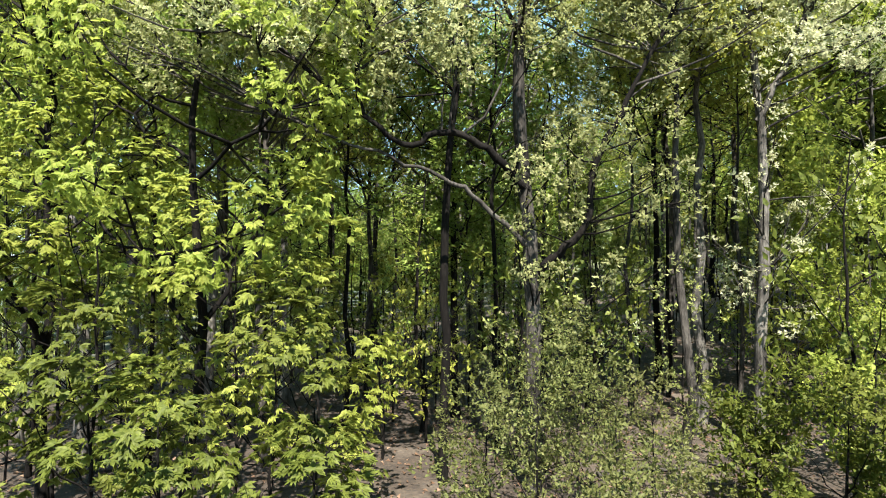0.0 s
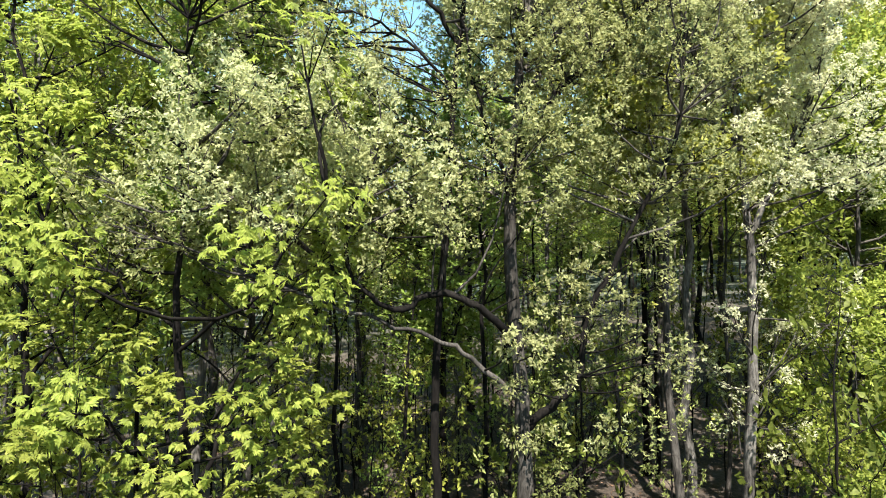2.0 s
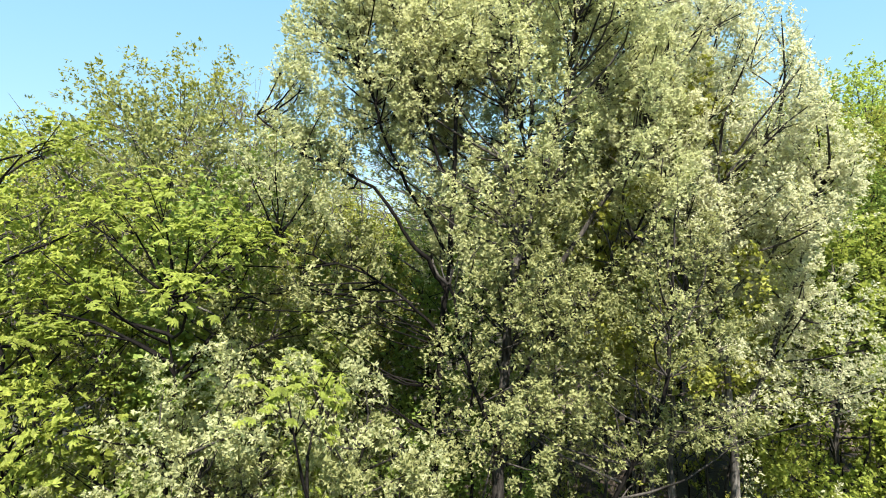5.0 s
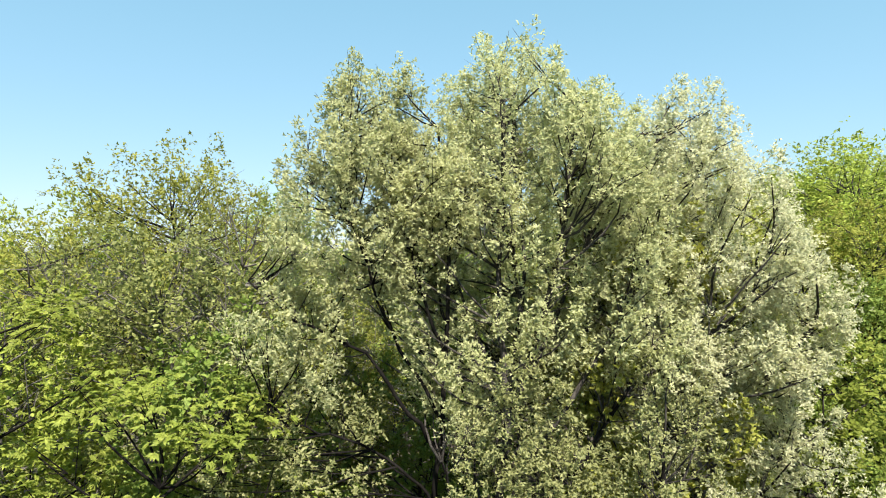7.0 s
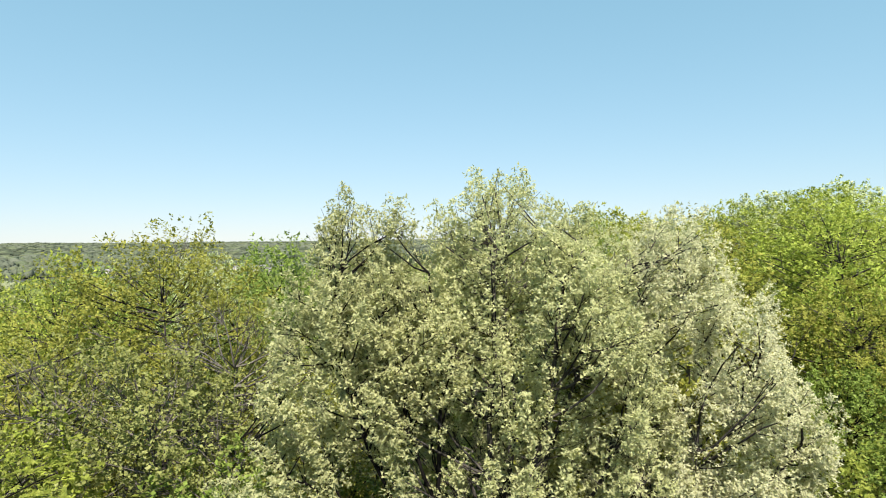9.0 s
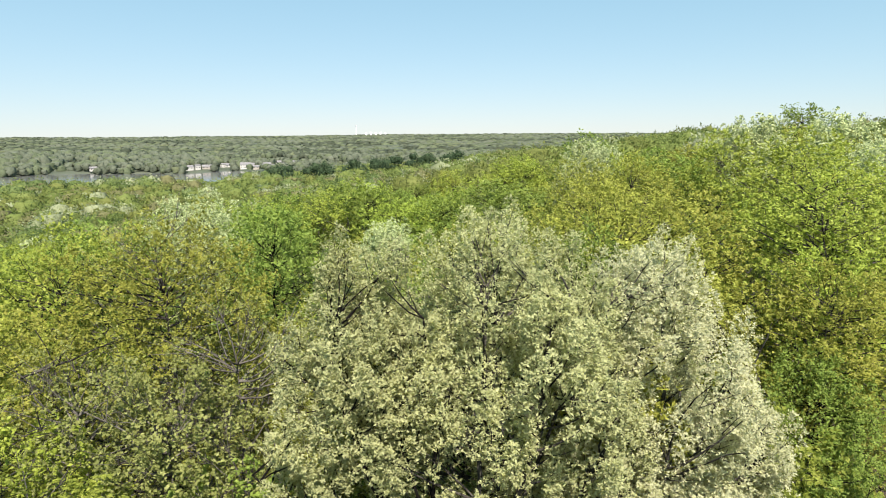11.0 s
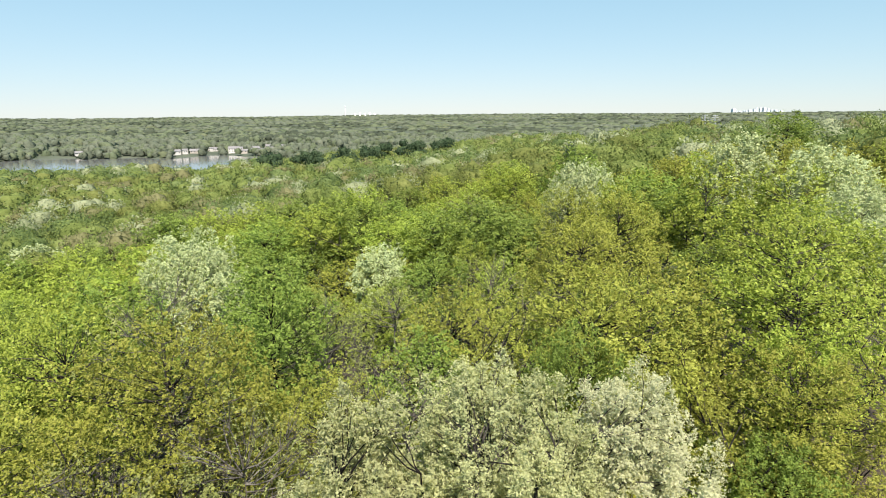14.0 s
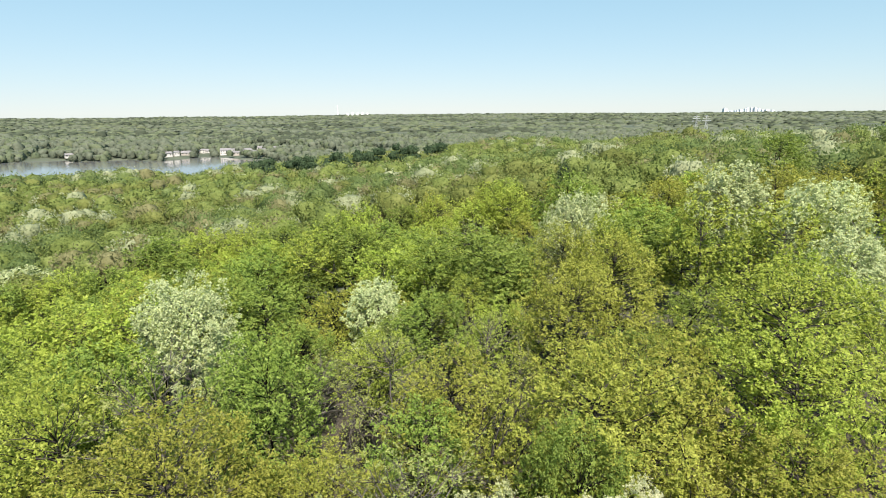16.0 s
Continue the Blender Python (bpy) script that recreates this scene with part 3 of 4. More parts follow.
def ellipsoid_clumps(rng, n, centre, half, gap, hollow=0.35):
    """Clump centres in an ellipsoid, mostly in its outer part."""
    out, tries = [], 0
    while len(out) < n and tries < n * 80:
        tries += 1
        d = rng.normal(0, 1, 3)
        d /= np.linalg.norm(d)
        p = d * rng.uniform(hollow ** 3, 1) ** (1 / 3) * np.array(half) * (1 + 0.15 * math.sin(5 * d[0] + 3 * d[2]))
        if all(np.linalg.norm(p - q) > gap * (1 if tries < n * 40 else 0.6) for q in out):
            out.append(p)
    return np.array(out) + np.array(centre)


def finish_crown(ob, rng, clumps, radii, per, leaf, kind, starts, bark, thick, centre, twigs=4, aspect=0.32, name="crown", label=""):
    part("branchwork", mesh_from("branchwork", *gather(twiggery(rng, starts, clumps, radii, thick, twigs)), [BARK[bark]], True), ob, kind="stuff")
    part(name, mesh_from(name, *spray_blades(rng, clumps, radii, per // 7, 7, leaf, centre, aspect, 0.7, 0.75, 0.35), [LEAF[kind]]), ob, label)


def pale_oak():
    rng = np.random.default_rng(41)
    ob = tagged(new("oak_tree"), "tall pale oak with crooked limbs and silvery young leaves", "tree", "forest trees")
    t = limb(ob, [(2.35, 15.0, -0.4), (2.28, 15.0, 3.0), (2.2, 15.0, 6.5), (1.98, 15.0, 9.6), (2.1, 15.1, 13.0), (2.45, 15.3, 17.0)], 0.24, 0.10, "grey", rng, "trunk", 12)
    l1 = limb(ob, [(2.05, 14.9, 7.9), (1.3, 14.5, 8.6), (0.5, 14.2, 9.1), (-0.2, 14.0, 9.05), (-0.9, 13.8, 8.75), (-1.8, 13.6, 9.35), (-3.8, 13.2, 10.9), (-5.6, 12.8, 12.5)], 0.105, 0.04, "dark", rng)
    l2 = limb(ob, [(2.1, 14.9, 6.4), (0.9, 14.5, 7.5), (0.2, 14.3, 7.95), (-0.9, 14.0, 8.4), (-2.2, 13.9, 8.8), (-3.6, 13.9, 9.4)], 0.075, 0.025, "grey", rng)
    l3 = limb(ob, [(2.35, 15.0, 5.6), (2.95, 14.9, 6.2), (3.6, 14.8, 6.9), (3.78, 14.8, 8.2), (4.3, 14.7, 9.4), (5.0, 14.6, 10.8), (5.95, 14.5, 12.8), (6.3, 14.6, 15.5)], 0.115, 0.04, "dark", rng)
    l4 = limb(ob, [(2.45, 15.3, 16.8), (2.3, 15.6, 19.0), (2.5, 16.0, 22.0), (2.7, 16.9, 25.2)], 0.11, 0.03, "grey", rng)
    l5 = limb(ob, [(2.42, 15.25, 16.2), (3.0, 15.3, 18.0), (3.9, 15.6, 20.5), (4.4, 16.0, 23.5), (5.2, 16.6, 25.0)], 0.12, 0.03, "grey", rng)
    l6 = limb(ob, [(2.1, 15.1, 12.5), (3.2, 15.3, 14.2), (4.8, 15.6, 15.6), (6.6, 16.2, 18.2)], 0.1, 0.03, "dark", rng)
    l7 = limb(ob, [(-1.85, 13.6, 9.4), (-2.0, 13.5, 10.4), (-1.75, 13.4, 11.2), (-1.3, 13.5, 12.2)], 0.06, 0.02, "dark", rng)
    l8 = limb(ob, [(2.0, 15.05, 11.5), (1.5, 14.7, 12.8), (1.0, 14.5, 14.2), (0.7, 14.5, 15.8)], 0.07, 0.025, "dark", rng)
    inner = [limb(ob, [(2.4, 15.25, z0), ((2.4 + x) / 2 + 0.3, (15.3 + y) / 2 - 0.2, (z0 + z) / 2 + 0.2), (x, y, z)], 0.085, 0.022, "grey", rng)
             for z0, x, y, z in ((14.8, 6.6, 16.6, 20.2), (15.6, 3.4, 19.8, 21.5), (14.2, 6.2, 19.6, 19.4), (15.2, 1.0, 18.2, 20.8), (13.6, 3.2, 18.6, 17.6), (16.4, 6.2, 18.4, 23.6), (16.6, 3.2, 17.6, 23.8))]
    starts = np.vstack([t[14:], *[b[5:] for b in inner], l1[8:], l2[6:], l3[10:], l4, l5[3:], l6[3:], l7, l8[4:]])
    cl = np.vstack([
        ellipsoid_clumps(rng, 330, (3.9, 17.7, 20.7), (4.9, 4.1, 5.6), 0.62, 0.4),
        ellipsoid_clumps(rng, 46, (3.8, 17.6, 23.6), (3.7, 3.2, 1.6), 0.65, 0.0),
        ellipsoid_clumps(rng, 12, (3.0, 18.6, 25.9), (1.1, 0.9, 1.1), 0.45, 0.0),
        ellipsoid_clumps(rng, 12, (5.2, 19.0, 25.5), (1.4, 1.0, 1.2), 0.45, 0.0),
        ellipsoid_clumps(rng, 8, (1.4, 18.2, 25.2), (0.8, 0.8, 1.2), 0.45, 0.0),
        ellipsoid_clumps(rng, 28, (-3.6, 13.2, 12.4), (4.3, 2.0, 2.2), 0.75, 0.1)])
    finish_crown(ob, rng, cl, rng.uniform(0.36, 0.82, len(cl)), 490, 0.113, "pale", starts, "grey", 0.045, (2.8, 16.6, 15), 2)
    # lower clumps get the khaki leaf: shade from above painted into the colour
    shade_toned = np.vstack([
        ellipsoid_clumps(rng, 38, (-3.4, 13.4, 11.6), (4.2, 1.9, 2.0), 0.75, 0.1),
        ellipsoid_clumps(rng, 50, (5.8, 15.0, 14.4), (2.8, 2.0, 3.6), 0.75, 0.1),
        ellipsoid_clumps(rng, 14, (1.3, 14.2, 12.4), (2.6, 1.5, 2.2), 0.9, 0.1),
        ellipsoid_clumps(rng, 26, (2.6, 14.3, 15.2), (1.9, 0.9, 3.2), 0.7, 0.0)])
    finish_crown(ob, rng, shade_toned, rng.uniform(0.36, 0.8, len(shade_toned)), 420, 0.115, "khaki", starts, "grey", 0.04, (2.4, 16.0, 11), 3, name="lower_crown", label="lower leaves coloured khaki-green to stand for shade")
    # lowest sprays, khaki too, so their shade is in the leaf colour
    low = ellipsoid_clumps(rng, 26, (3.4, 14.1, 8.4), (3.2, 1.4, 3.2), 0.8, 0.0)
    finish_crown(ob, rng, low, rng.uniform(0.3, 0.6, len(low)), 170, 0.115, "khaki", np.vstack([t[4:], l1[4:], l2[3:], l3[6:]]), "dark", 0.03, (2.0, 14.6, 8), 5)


def white_oak():
    rng = np.random.default_rng(52)
    ob = tagged(new("oak_tree"), "oak with a pale straight trunk and whitish young leaves", "tree", "forest trees")
    t = limb(ob, [(10.1, 18.9, -0.2), (10.15, 18.8, 4.5), (10.3, 18.8, 9.0), (9.9, 18.9, 14.0), (9.6, 19.0, 20.0), (9.4, 19.1, 24.0)], 0.2, 0.05, "pale", rng, "trunk", 12)
    a = limb(ob, [(10.1, 18.8, 10.5), (11.2, 18.4, 13.0), (12.2, 18.2, 16.5), (12.6, 18.2, 19.5)], 0.11, 0.03, "pale", rng)
    b = limb(ob, [(9.95, 18.9, 13.0), (8.6, 18.3, 15.0), (7.4, 18.0, 18.5), (6.9, 18.1, 22.0), (7.2, 18.3, 24.6)], 0.11, 0.03, "pale", rng)
    c = limb(ob, [(9.8, 18.9, 15.5), (10.4, 19.6, 18.0), (11.0, 20.2, 22.5)], 0.09, 0.03, "pale", rng)
    inner = [limb(ob, [(9.8, 18.9, z0), ((9.8 + x) / 2, (18.9 + y) / 2, (z0 + z) / 2 + 0.2), (x, y, z)], 0.075, 0.022, "pale", rng)
             for z0, x, y, z in ((13.6, 12.3, 17.4, 18.6), (15.0, 11.6, 18.2, 21.4), (12.6, 7.2, 17.2, 16.6), (14.6, 9.0, 21.0, 19.8), (13.0, 8.6, 16.6, 19.0), (16.6, 8.4, 19.8, 23.0))]
    cl = np.vstack([ellipsoid_clumps(rng, 250, (9.1, 18.9, 19.8), (4.1, 3.7, 5.4), 0.62, 0.4), ellipsoid_clumps(rng, 16, (9.6, 19.5, 24.8), (1.6, 1.3, 0.9), 0.5, 0.0), ellipsoid_clumps(rng, 26, (12.0, 17.5, 18.8), (1.6, 1.5, 1.9), 0.6, 0.0),
                    ellipsoid_clumps(rng, 30, (11.4, 17.6, 14.0), (2.3, 1.8, 3.0), 0.8, 0.1)])
    finish_crown(ob, rng, cl, rng.uniform(0.36, 0.82, len(cl)), 490, 0.113, "blossom", np.vstack([t[9:], a, b, c, *[q[4:] for q in inner]]), "grey", 0.045, (9.3, 18.6, 14.5), 2)
    low = ellipsoid_clumps(rng, 18, (10.6, 17.8, 8.0), (2.6, 1.4, 4.6), 0.8, 0.0)
    finish_crown(ob, rng, low, rng.uniform(0.3, 0.6, len(low)), 150, 0.105, "blossom", np.vstack([t[2:], a[:4]]), "grey", 0.03, (10.2, 18.4, 8), 5)


def dark_stem_oak():
    rng = np.random.default_rng(63)
    ob = tagged(new("oak_tree"), "slender oak with a dark stem and thin open crown", "tree", "forest trees")
    t = limb(ob, [(-0.02, 15.6, -0.2), (0.02, 15.6, 4.0), (0.1, 15.6, 8.0), (0.5, 15.7, 13.0), (0.82, 15.8, 17.0), (1.0, 15.9, 21.0), (0.8, 16.6, 24.4)], 0.13, 0.03, "dark", rng, "trunk", 10)
    a = limb(ob, [(0.7, 15.75, 15.6), (0.35, 15.7, 16.2), (-0.4, 15.6, 17.2), (-1.2, 15.6, 18.3), (-3.0, 15.7, 19.2), (-4.2, 15.8, 20.2)], 0.07, 0.02, "dark", rng)
    b = limb(ob, [(0.8, 15.8, 16.4), (0.4, 15.85, 17.2), (-0.5, 15.9, 18.8), (-1.2, 16.0, 20.6), (-1.9, 16.5, 22.6), (-1.8, 16.8, 24.4)], 0.055, 0.018, "dark", rng)
    c = limb(ob, [(0.6, 15.7, 14.2), (0.2, 15.6, 14.8), (-1.0, 15.4, 15.9), (-2.4, 15.3, 16.4), (-3.6, 15.2, 16.9)], 0.05, 0.015, "dark", rng)
    d = limb(ob, [(0.9, 15.85, 18.2), (0.5, 15.9, 19.2), (0.0, 16.1, 21.0), (-0.7, 16.6, 23.6)], 0.06, 0.02, "dark", rng)
    cl = np.vstack([ellipsoid_clumps(rng, 96, (-1.2, 17.1, 22.0), (2.7, 2.5, 3.0), 0.6), ellipsoid_clumps(rng, 9, (-1.6, 17.9, 25.3), (0.6, 0.6, 1.3), 0.4, 0.0), ellipsoid_clumps(rng, 9, (-0.1, 17.9, 25.1), (0.7, 0.6, 1.2), 0.4, 0.0),
                    ellipsoid_clumps(rng, 16, (-3.2, 15.8, 18.6), (1.6, 1.5, 1.6), 0.8, 0.1), ellipsoid_clumps(rng, 36, (0.4, 16.4, 22.4), (1.8, 1.5, 2.2), 0.6, 0.0),
                    ellipsoid_clumps(rng, 18, (-1.2, 17.2, 23.7), (2.0, 1.9, 1.0), 0.55, 0.0)])
    finish_crown(ob, rng, cl, rng.uniform(0.34, 0.75, len(cl)), 460, 0.115, "pale", np.vstack([t[14:], a, b, c, d]), "dark", 0.03, (-1, 16.4, 18), 4)
    # low clumps in khaki: shade under the crown is part of the colour
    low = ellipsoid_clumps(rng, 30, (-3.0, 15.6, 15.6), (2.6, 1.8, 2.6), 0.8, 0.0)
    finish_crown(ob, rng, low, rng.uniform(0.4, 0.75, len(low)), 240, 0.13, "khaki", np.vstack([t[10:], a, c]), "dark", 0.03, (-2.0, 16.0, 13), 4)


pale_oak()
white_oak()
dark_stem_oak()

# ---- trees close by ----
rng = np.random.default_rng(7)


def near_tree(kind, bark, label, x, y, H, R, seed, base=0.35, n=46, per=200, leaf=0.26, clump_r=1.1, trunk_r=0.16, lean=(0, 0), shape=0.5, aspect=0.34, twigs=3, leaflets=1):
    ob = plant_tree(kind, bark, label, seed=seed, H=H, R=R, base=H * base, n_clumps=n, per=per, leaf=leaf, clump_r=clump_r,
                    trunk_r=trunk_r, sides=10, twigs=twigs, lean=lean, shape=shape, aspect=aspect, leaflets=leaflets, limbs=7)
    ob.matrix_basis = pose(x, y, float(ground_z(x, y)))
    return tagged(ob, group="forest trees")


near_tree("hickory", "dark", "hickory with a dark trunk and bright green leaves", -5.9, 13.7, 18.5, 4.2, 101, 0.3, 72, 50, 0.172, 1.0, 0.14, (0.2, 0.3), leaflets=7, aspect=0.18)
near_tree("hickory", "dark", "leafy hickory with drooping yellow-green leaves", -10.0, 14.8, 21.6, 4.0, 102, 0.22, 72, 48, 0.172, 1.0, 0.13, (-0.4, 0.2), leaflets=7, aspect=0.18)
near_tree("deep", "grey", "slim tree with a grey trunk and green leaves", -5.2, 17.2, 19.0, 3.2, 103, 0.45, 45, 270, 0.175, 1.0, 0.16)
near_tree("bright", "pale", "leaning pale-barked tree with light green leaves", -11.0, 18.0, 20.0, 3.8, 104, 0.4, 55, 270, 0.175, 1.1, 0.2, (-1.2, 0.3))
near_tree("brown", "twig", "tall half-bare tree with grey twigs over the slope", -8.2, 20.5, 21.5, 4.0, 105, 0.45, 74, 250, 0.145, 1.1, 0.18, twigs=4)
near_tree("hickory", "grey", "maple with bright yellow-green leaves at the clearing", 15.6, 21.4, 17.5, 3.8, 106, 0.2, 70, 270, 0.175, 1.15, 0.17)
near_tree("hickory", "grey", "young maple with bright yellow-green leaves", 13.3, 18.2, 9.0, 2.2, 110, 0.25, 34, 230, 0.15, 0.8, 0.08)
near_tree("hickory", "grey", "young maple with bright yellow-green leaves", 16.6, 19.0, 11.5, 2.6, 111, 0.25, 40, 230, 0.15, 0.85, 0.09)
near_tree("olive", "grey", "grey-trunked oak with small olive leaves", 7.4, 18.4, 22.0, 3.0, 107, 0.55, 37, 270, 0.175, 1.0, 0.16)
near_tree("olive", "pale", "straight pale-trunked tree with thin olive leaves", 9.4, 21.6, 23.0, 3.4, 108, 0.55, 42, 270, 0.175, 1.0, 0.2)
near_tree("deep", "dark", "dark-trunked tree half hidden behind the oak", 0.5, 23.0, 18.4, 2.5, 109, 0.3, 56, 200, 0.18, 0.9, 0.17)


def sapling(kind, label, x, y, H, R, seed, base=0.3, n=12, per=120, leaf=0.22, clump_r=0.6, trunk_r=0.05, up=0.9, category="sapling", leaflets=1):
    ob = plant_tree(kind, "dark", label, category, category, seed=seed, H=H, R=R, base=H * base, n_clumps=n, per=per, leaf=leaf,
                    clump_r=clump_r, trunk_r=trunk_r, sides=6, twigs=3, shape=0.5, aspect=0.18 if leaflets > 1 else 0.24, up=up, split=False, limbs=4, leaflets=leaflets)
    ob.matrix_basis = pose(x, y, float(ground_z(x, y)))
    return tagged(ob, group="undergrowth")


YOUNG = "young hickory with big bright yellow-green leaves"
for i, (x, y, H, R) in enumerate([(-4.6, 9.6, 4.6, 1.5), (-6.4, 10.6, 6.3, 1.8), (-2.2, 9.8, 3.4, 1.2), (-3.4, 11.6, 5.6, 1.5), (-7.8, 11.8, 7.5, 1.8)]):
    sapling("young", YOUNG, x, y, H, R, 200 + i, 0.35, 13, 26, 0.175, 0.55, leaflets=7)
for i, (x, y, H, R) in enumerate([(-7.4, 12.4, 10.2, 2.3), (-4.5, 12.7, 9.0, 2.1), (-9.4, 12.6, 9.6, 2.4), (-2.9, 13.6, 7.4, 1.7)]):
    sapling("hickory", YOUNG, x, y, H, R, 220 + i, 0.25, 20, 30, 0.172, 0.7, leaflets=7)
BUSH = "bushy shrub with pale grey-green narrow leaves"
for i, (x, y, H, R) in enumerate([(1.7, 10.8, 4.1, 1.5), (3.3, 11.2, 3.6, 1.6), (2.4, 9.6, 2.5, 1.3), (4.3, 12.2, 3.3, 1.4), (0.9, 12.2, 4.2, 1.1), (3.0, 13.4, 4.6, 1.3)]):
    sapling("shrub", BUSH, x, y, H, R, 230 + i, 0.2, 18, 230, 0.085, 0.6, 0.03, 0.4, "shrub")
for i, (x, y, H, R) in enumerate([(8.6, 12.6, 3.4, 1.6), (10.6, 14.4, 5.0, 1.8), (12.2, 15.4, 6.4, 1.9), (9.8, 12.0, 2.6, 1.4), (7.2, 13.6, 2.6, 1.1)]):
    sapling("hickory" if i in (1, 2) else "young", "low leafy shrub with light green leaves", x, y, H, R, 250 + i, 0.2, 16, 170, 0.15, 0.6, 0.045, 0.6, "shrub")
sapling("white", "dogwood with flat sprays of white blossom", 6.3, 24.5, 3.9, 2.1, 271, 0.62, 12, 90, 0.12, 0.55, 0.05, 2.5)
sapling("white", "dogwood with flat sprays of white blossom", 12.4, 22.0, 7.4, 1.9, 272, 0.6, 12, 110, 0.13, 0.6, 0.05, 2.5)

# ---- trees standing out of the canopy ----
FIXED = [   # species, x, y, height of the top, crown radius
    ("olive", -11.0, 29.0, 25.3, 5.6), ("bright", -20.0, 37.0, 24.0, 5.4), ("brown", -14.0, 37.5, 26.2, 4.8), ("deep", -8.0, 41.0, 25.0, 4.6), ("brown", -5.0, 44.0, 22.0, 4.4), ("deep", -20.5, 45.0, 23.0, 4.8),
    ("olive", -3.5, 33.0, 20.0, 4.6), ("olive", 12.0, 31.0, 26.6, 6.2), ("olive", 17.0, 34.5, 26.0, 5.6),
    ("brown", 8.8, 45.5, 24.6, 4.0), ("brown", 1.5, 52.0, 20.5, 4.6), ("deep", 2.5, 36.0, 21.0, 4.2), ("olive", 5.2, 41.0, 22.5, 4.6),
    ("bright", 31.0, 40.0, 28.2, 6.6), ("bright", 26.0, 32.5, 26.8, 5.6), ("olive", 22.0, 26.5, 23.0, 5.2), ("deep", 19.3, 23.6, 19.5, 3.4), ("bright", 37.0, 45.0, 27.8, 5.6),
    ("white", -19.2, 62.0, 23.2, 4.7), ("white", 45.7, 50.2, 28.0, 4.2), ("white", 51.8, 63.2, 31.0, 4.3), ("white", 56.0, 86.0, 31.5, 5.0),
    ("white", 31.0, 84.0, 27.6, 4.0), ("white", 26.4, 76.5, 28.2, 3.8), ("olive", 23.5, 69.5, 26.2, 4.6), ("bright", 29.5, 71.0, 26.8, 4.4), ("deep", 35.0, 101.0, 29.0, 6.0), ("white", -73.0, 132.0, 8.2, 6.5),
    ("white", 0.5, 76.0, 18.2, 3.6), ("deep", 9.5, 26.0, 25.0, 3.2), ("bright", -16.5, 21.5, 20.3, 4.2), ("brown", -12.5, 23.0, 21.8, 4.4), ("olive", -3.4, 25.5, 18.6, 3.4), ("brown", -6.5, 24.0, 23.5, 3.8), ("deep", 20.5, 22.5, 14.0, 3.2), ("olive", 25.0, 25.0, 15.5, 3.4), ("deep", 17.5, 27.5, 18.0, 3.6), ("deep", -38.0, 60.0, 17.5, 5.0), ("bright", -27.0, 47.0, 20.5, 5.0), ("deep", 88.0, 118.0, 35.0, 6.8),
    ("olive", 19.0, 52.0, 25.5, 5.6), ("olive", 26.0, 60.0, 27.0, 5.6), ("bright", 42.0, 70.0, 29.0, 5.6), ("deep", -12.0, 50.0, 19.0, 4.6),
    ("bright", 56.5, 54.5, 29.0, 5.5), ("olive", 50.0, 43.0, 27.0, 5.0), ("bright", 23.6, 28.6, 23.2, 3.6)]
def lod_at(x, y):
    r = math.hypot(x, y)
    return "near" if r < 36 else "half" if r < 74 else "mid"


rng = np.random.default_rng(19)
stand = [(-17.2, 53.5, 6.5), (-15.2, 47.5, 5.0), (2.3, 15.0, 3.0), (10.1, 18.9, 3.0), (0.0, 15.6, 2.5), (-5.9, 13.7, 3.2), (-9.6, 14.8, 3.2), (-5.2, 17.2, 2.4), (-11, 18, 3), (-8.2, 20.5, 3), (15.6, 21.4, 3.2), (7.4, 18.4, 2.2), (9.4, 21.6, 2.4), (0.5, 23, 2.4), (13.3, 18.2, 1.6), (16.6, 19.0, 1.8)]
count = 0
for species, x, y, top, R in FIXED:
    lod = lod_at(x, y)
    forest_tree(species, lod, count % 2, x, y, top, R, rng)
    stand.append((x, y, R * 1.15))
    count += 1


def patch_value(x, y, a, b, c):
    return math.sin(x / a + c) * math.sin(y / b + 2 * c) + 0.5 * math.sin((x + y) / (a * 0.6) + 3 * c)


def pick_species(x, y, rng):
    v = patch_value(x, y, 23.0, 29.0, 0.8) + rng.normal(0, 0.5)
    if x > 18 and y < 60:
        return "bright" if rng.random() < 0.7 else "deep"
    if -16 < x < 8 and y < 58 and rng.random() < 0.5:
        return "brown"
    if x < 0.2 * y and y > 36 and rng.random() < 0.75:
        return "deep" if rng.random() < 0.6 else "bright"
    if rng.random() < 0.03 and math.hypot(x, y) > 110:
        return "white"
    if rng.random() < 0.08:
        return "brown"
    return "olive" if v > 0.35 else "deep" if v < -0.35 else ("bright" if rng.random() < 0.5 else "olive")


def scatter(r0, r1, gap, a0, a1, rng, clear=1.0):
    """Places on a jittered grid between two radii and two azimuths."""
    out = []
    n = int(r1 / gap) + 2
    for i in range(-n, n + 1):
        for j in range(0, n + 1):
            x, y = (i + rng.uniform(-0.42, 0.42)) * gap, (j + rng.uniform(-0.42, 0.42)) * gap
            r, a = math.hypot(x, y), math.degrees(math.atan2(x, y))
            if r0 < r < r1 and a0 < a < a1 and all((x - p) ** 2 + (y - q) ** 2 > (d * clear) ** 2 for p, q, d in stand):
                out.append((x, y))
    return out


for r0, r1, gap in ((23, 60, 7.4), (60, 150, 8.4)):
    for x, y in scatter(r0, r1, gap, -40 if r0 < 50 else -33, 48, rng):
        sp = pick_species(x, y, rng)
        grow = 1 + 0.18 * patch_value(x, y, 13.0, 11.0, 2.3) + rng.normal(0, 0.08)
        forest_tree(sp, lod_at(x, y), int(rng.integers(0, 2)), x, y, float(ground_z(x, y)) + 19.5 * min(1.22, max(0.72, grow)), 5.2 * min(1.25, max(0.75, grow)), rng)
        stand.append((x, y, 2.2))

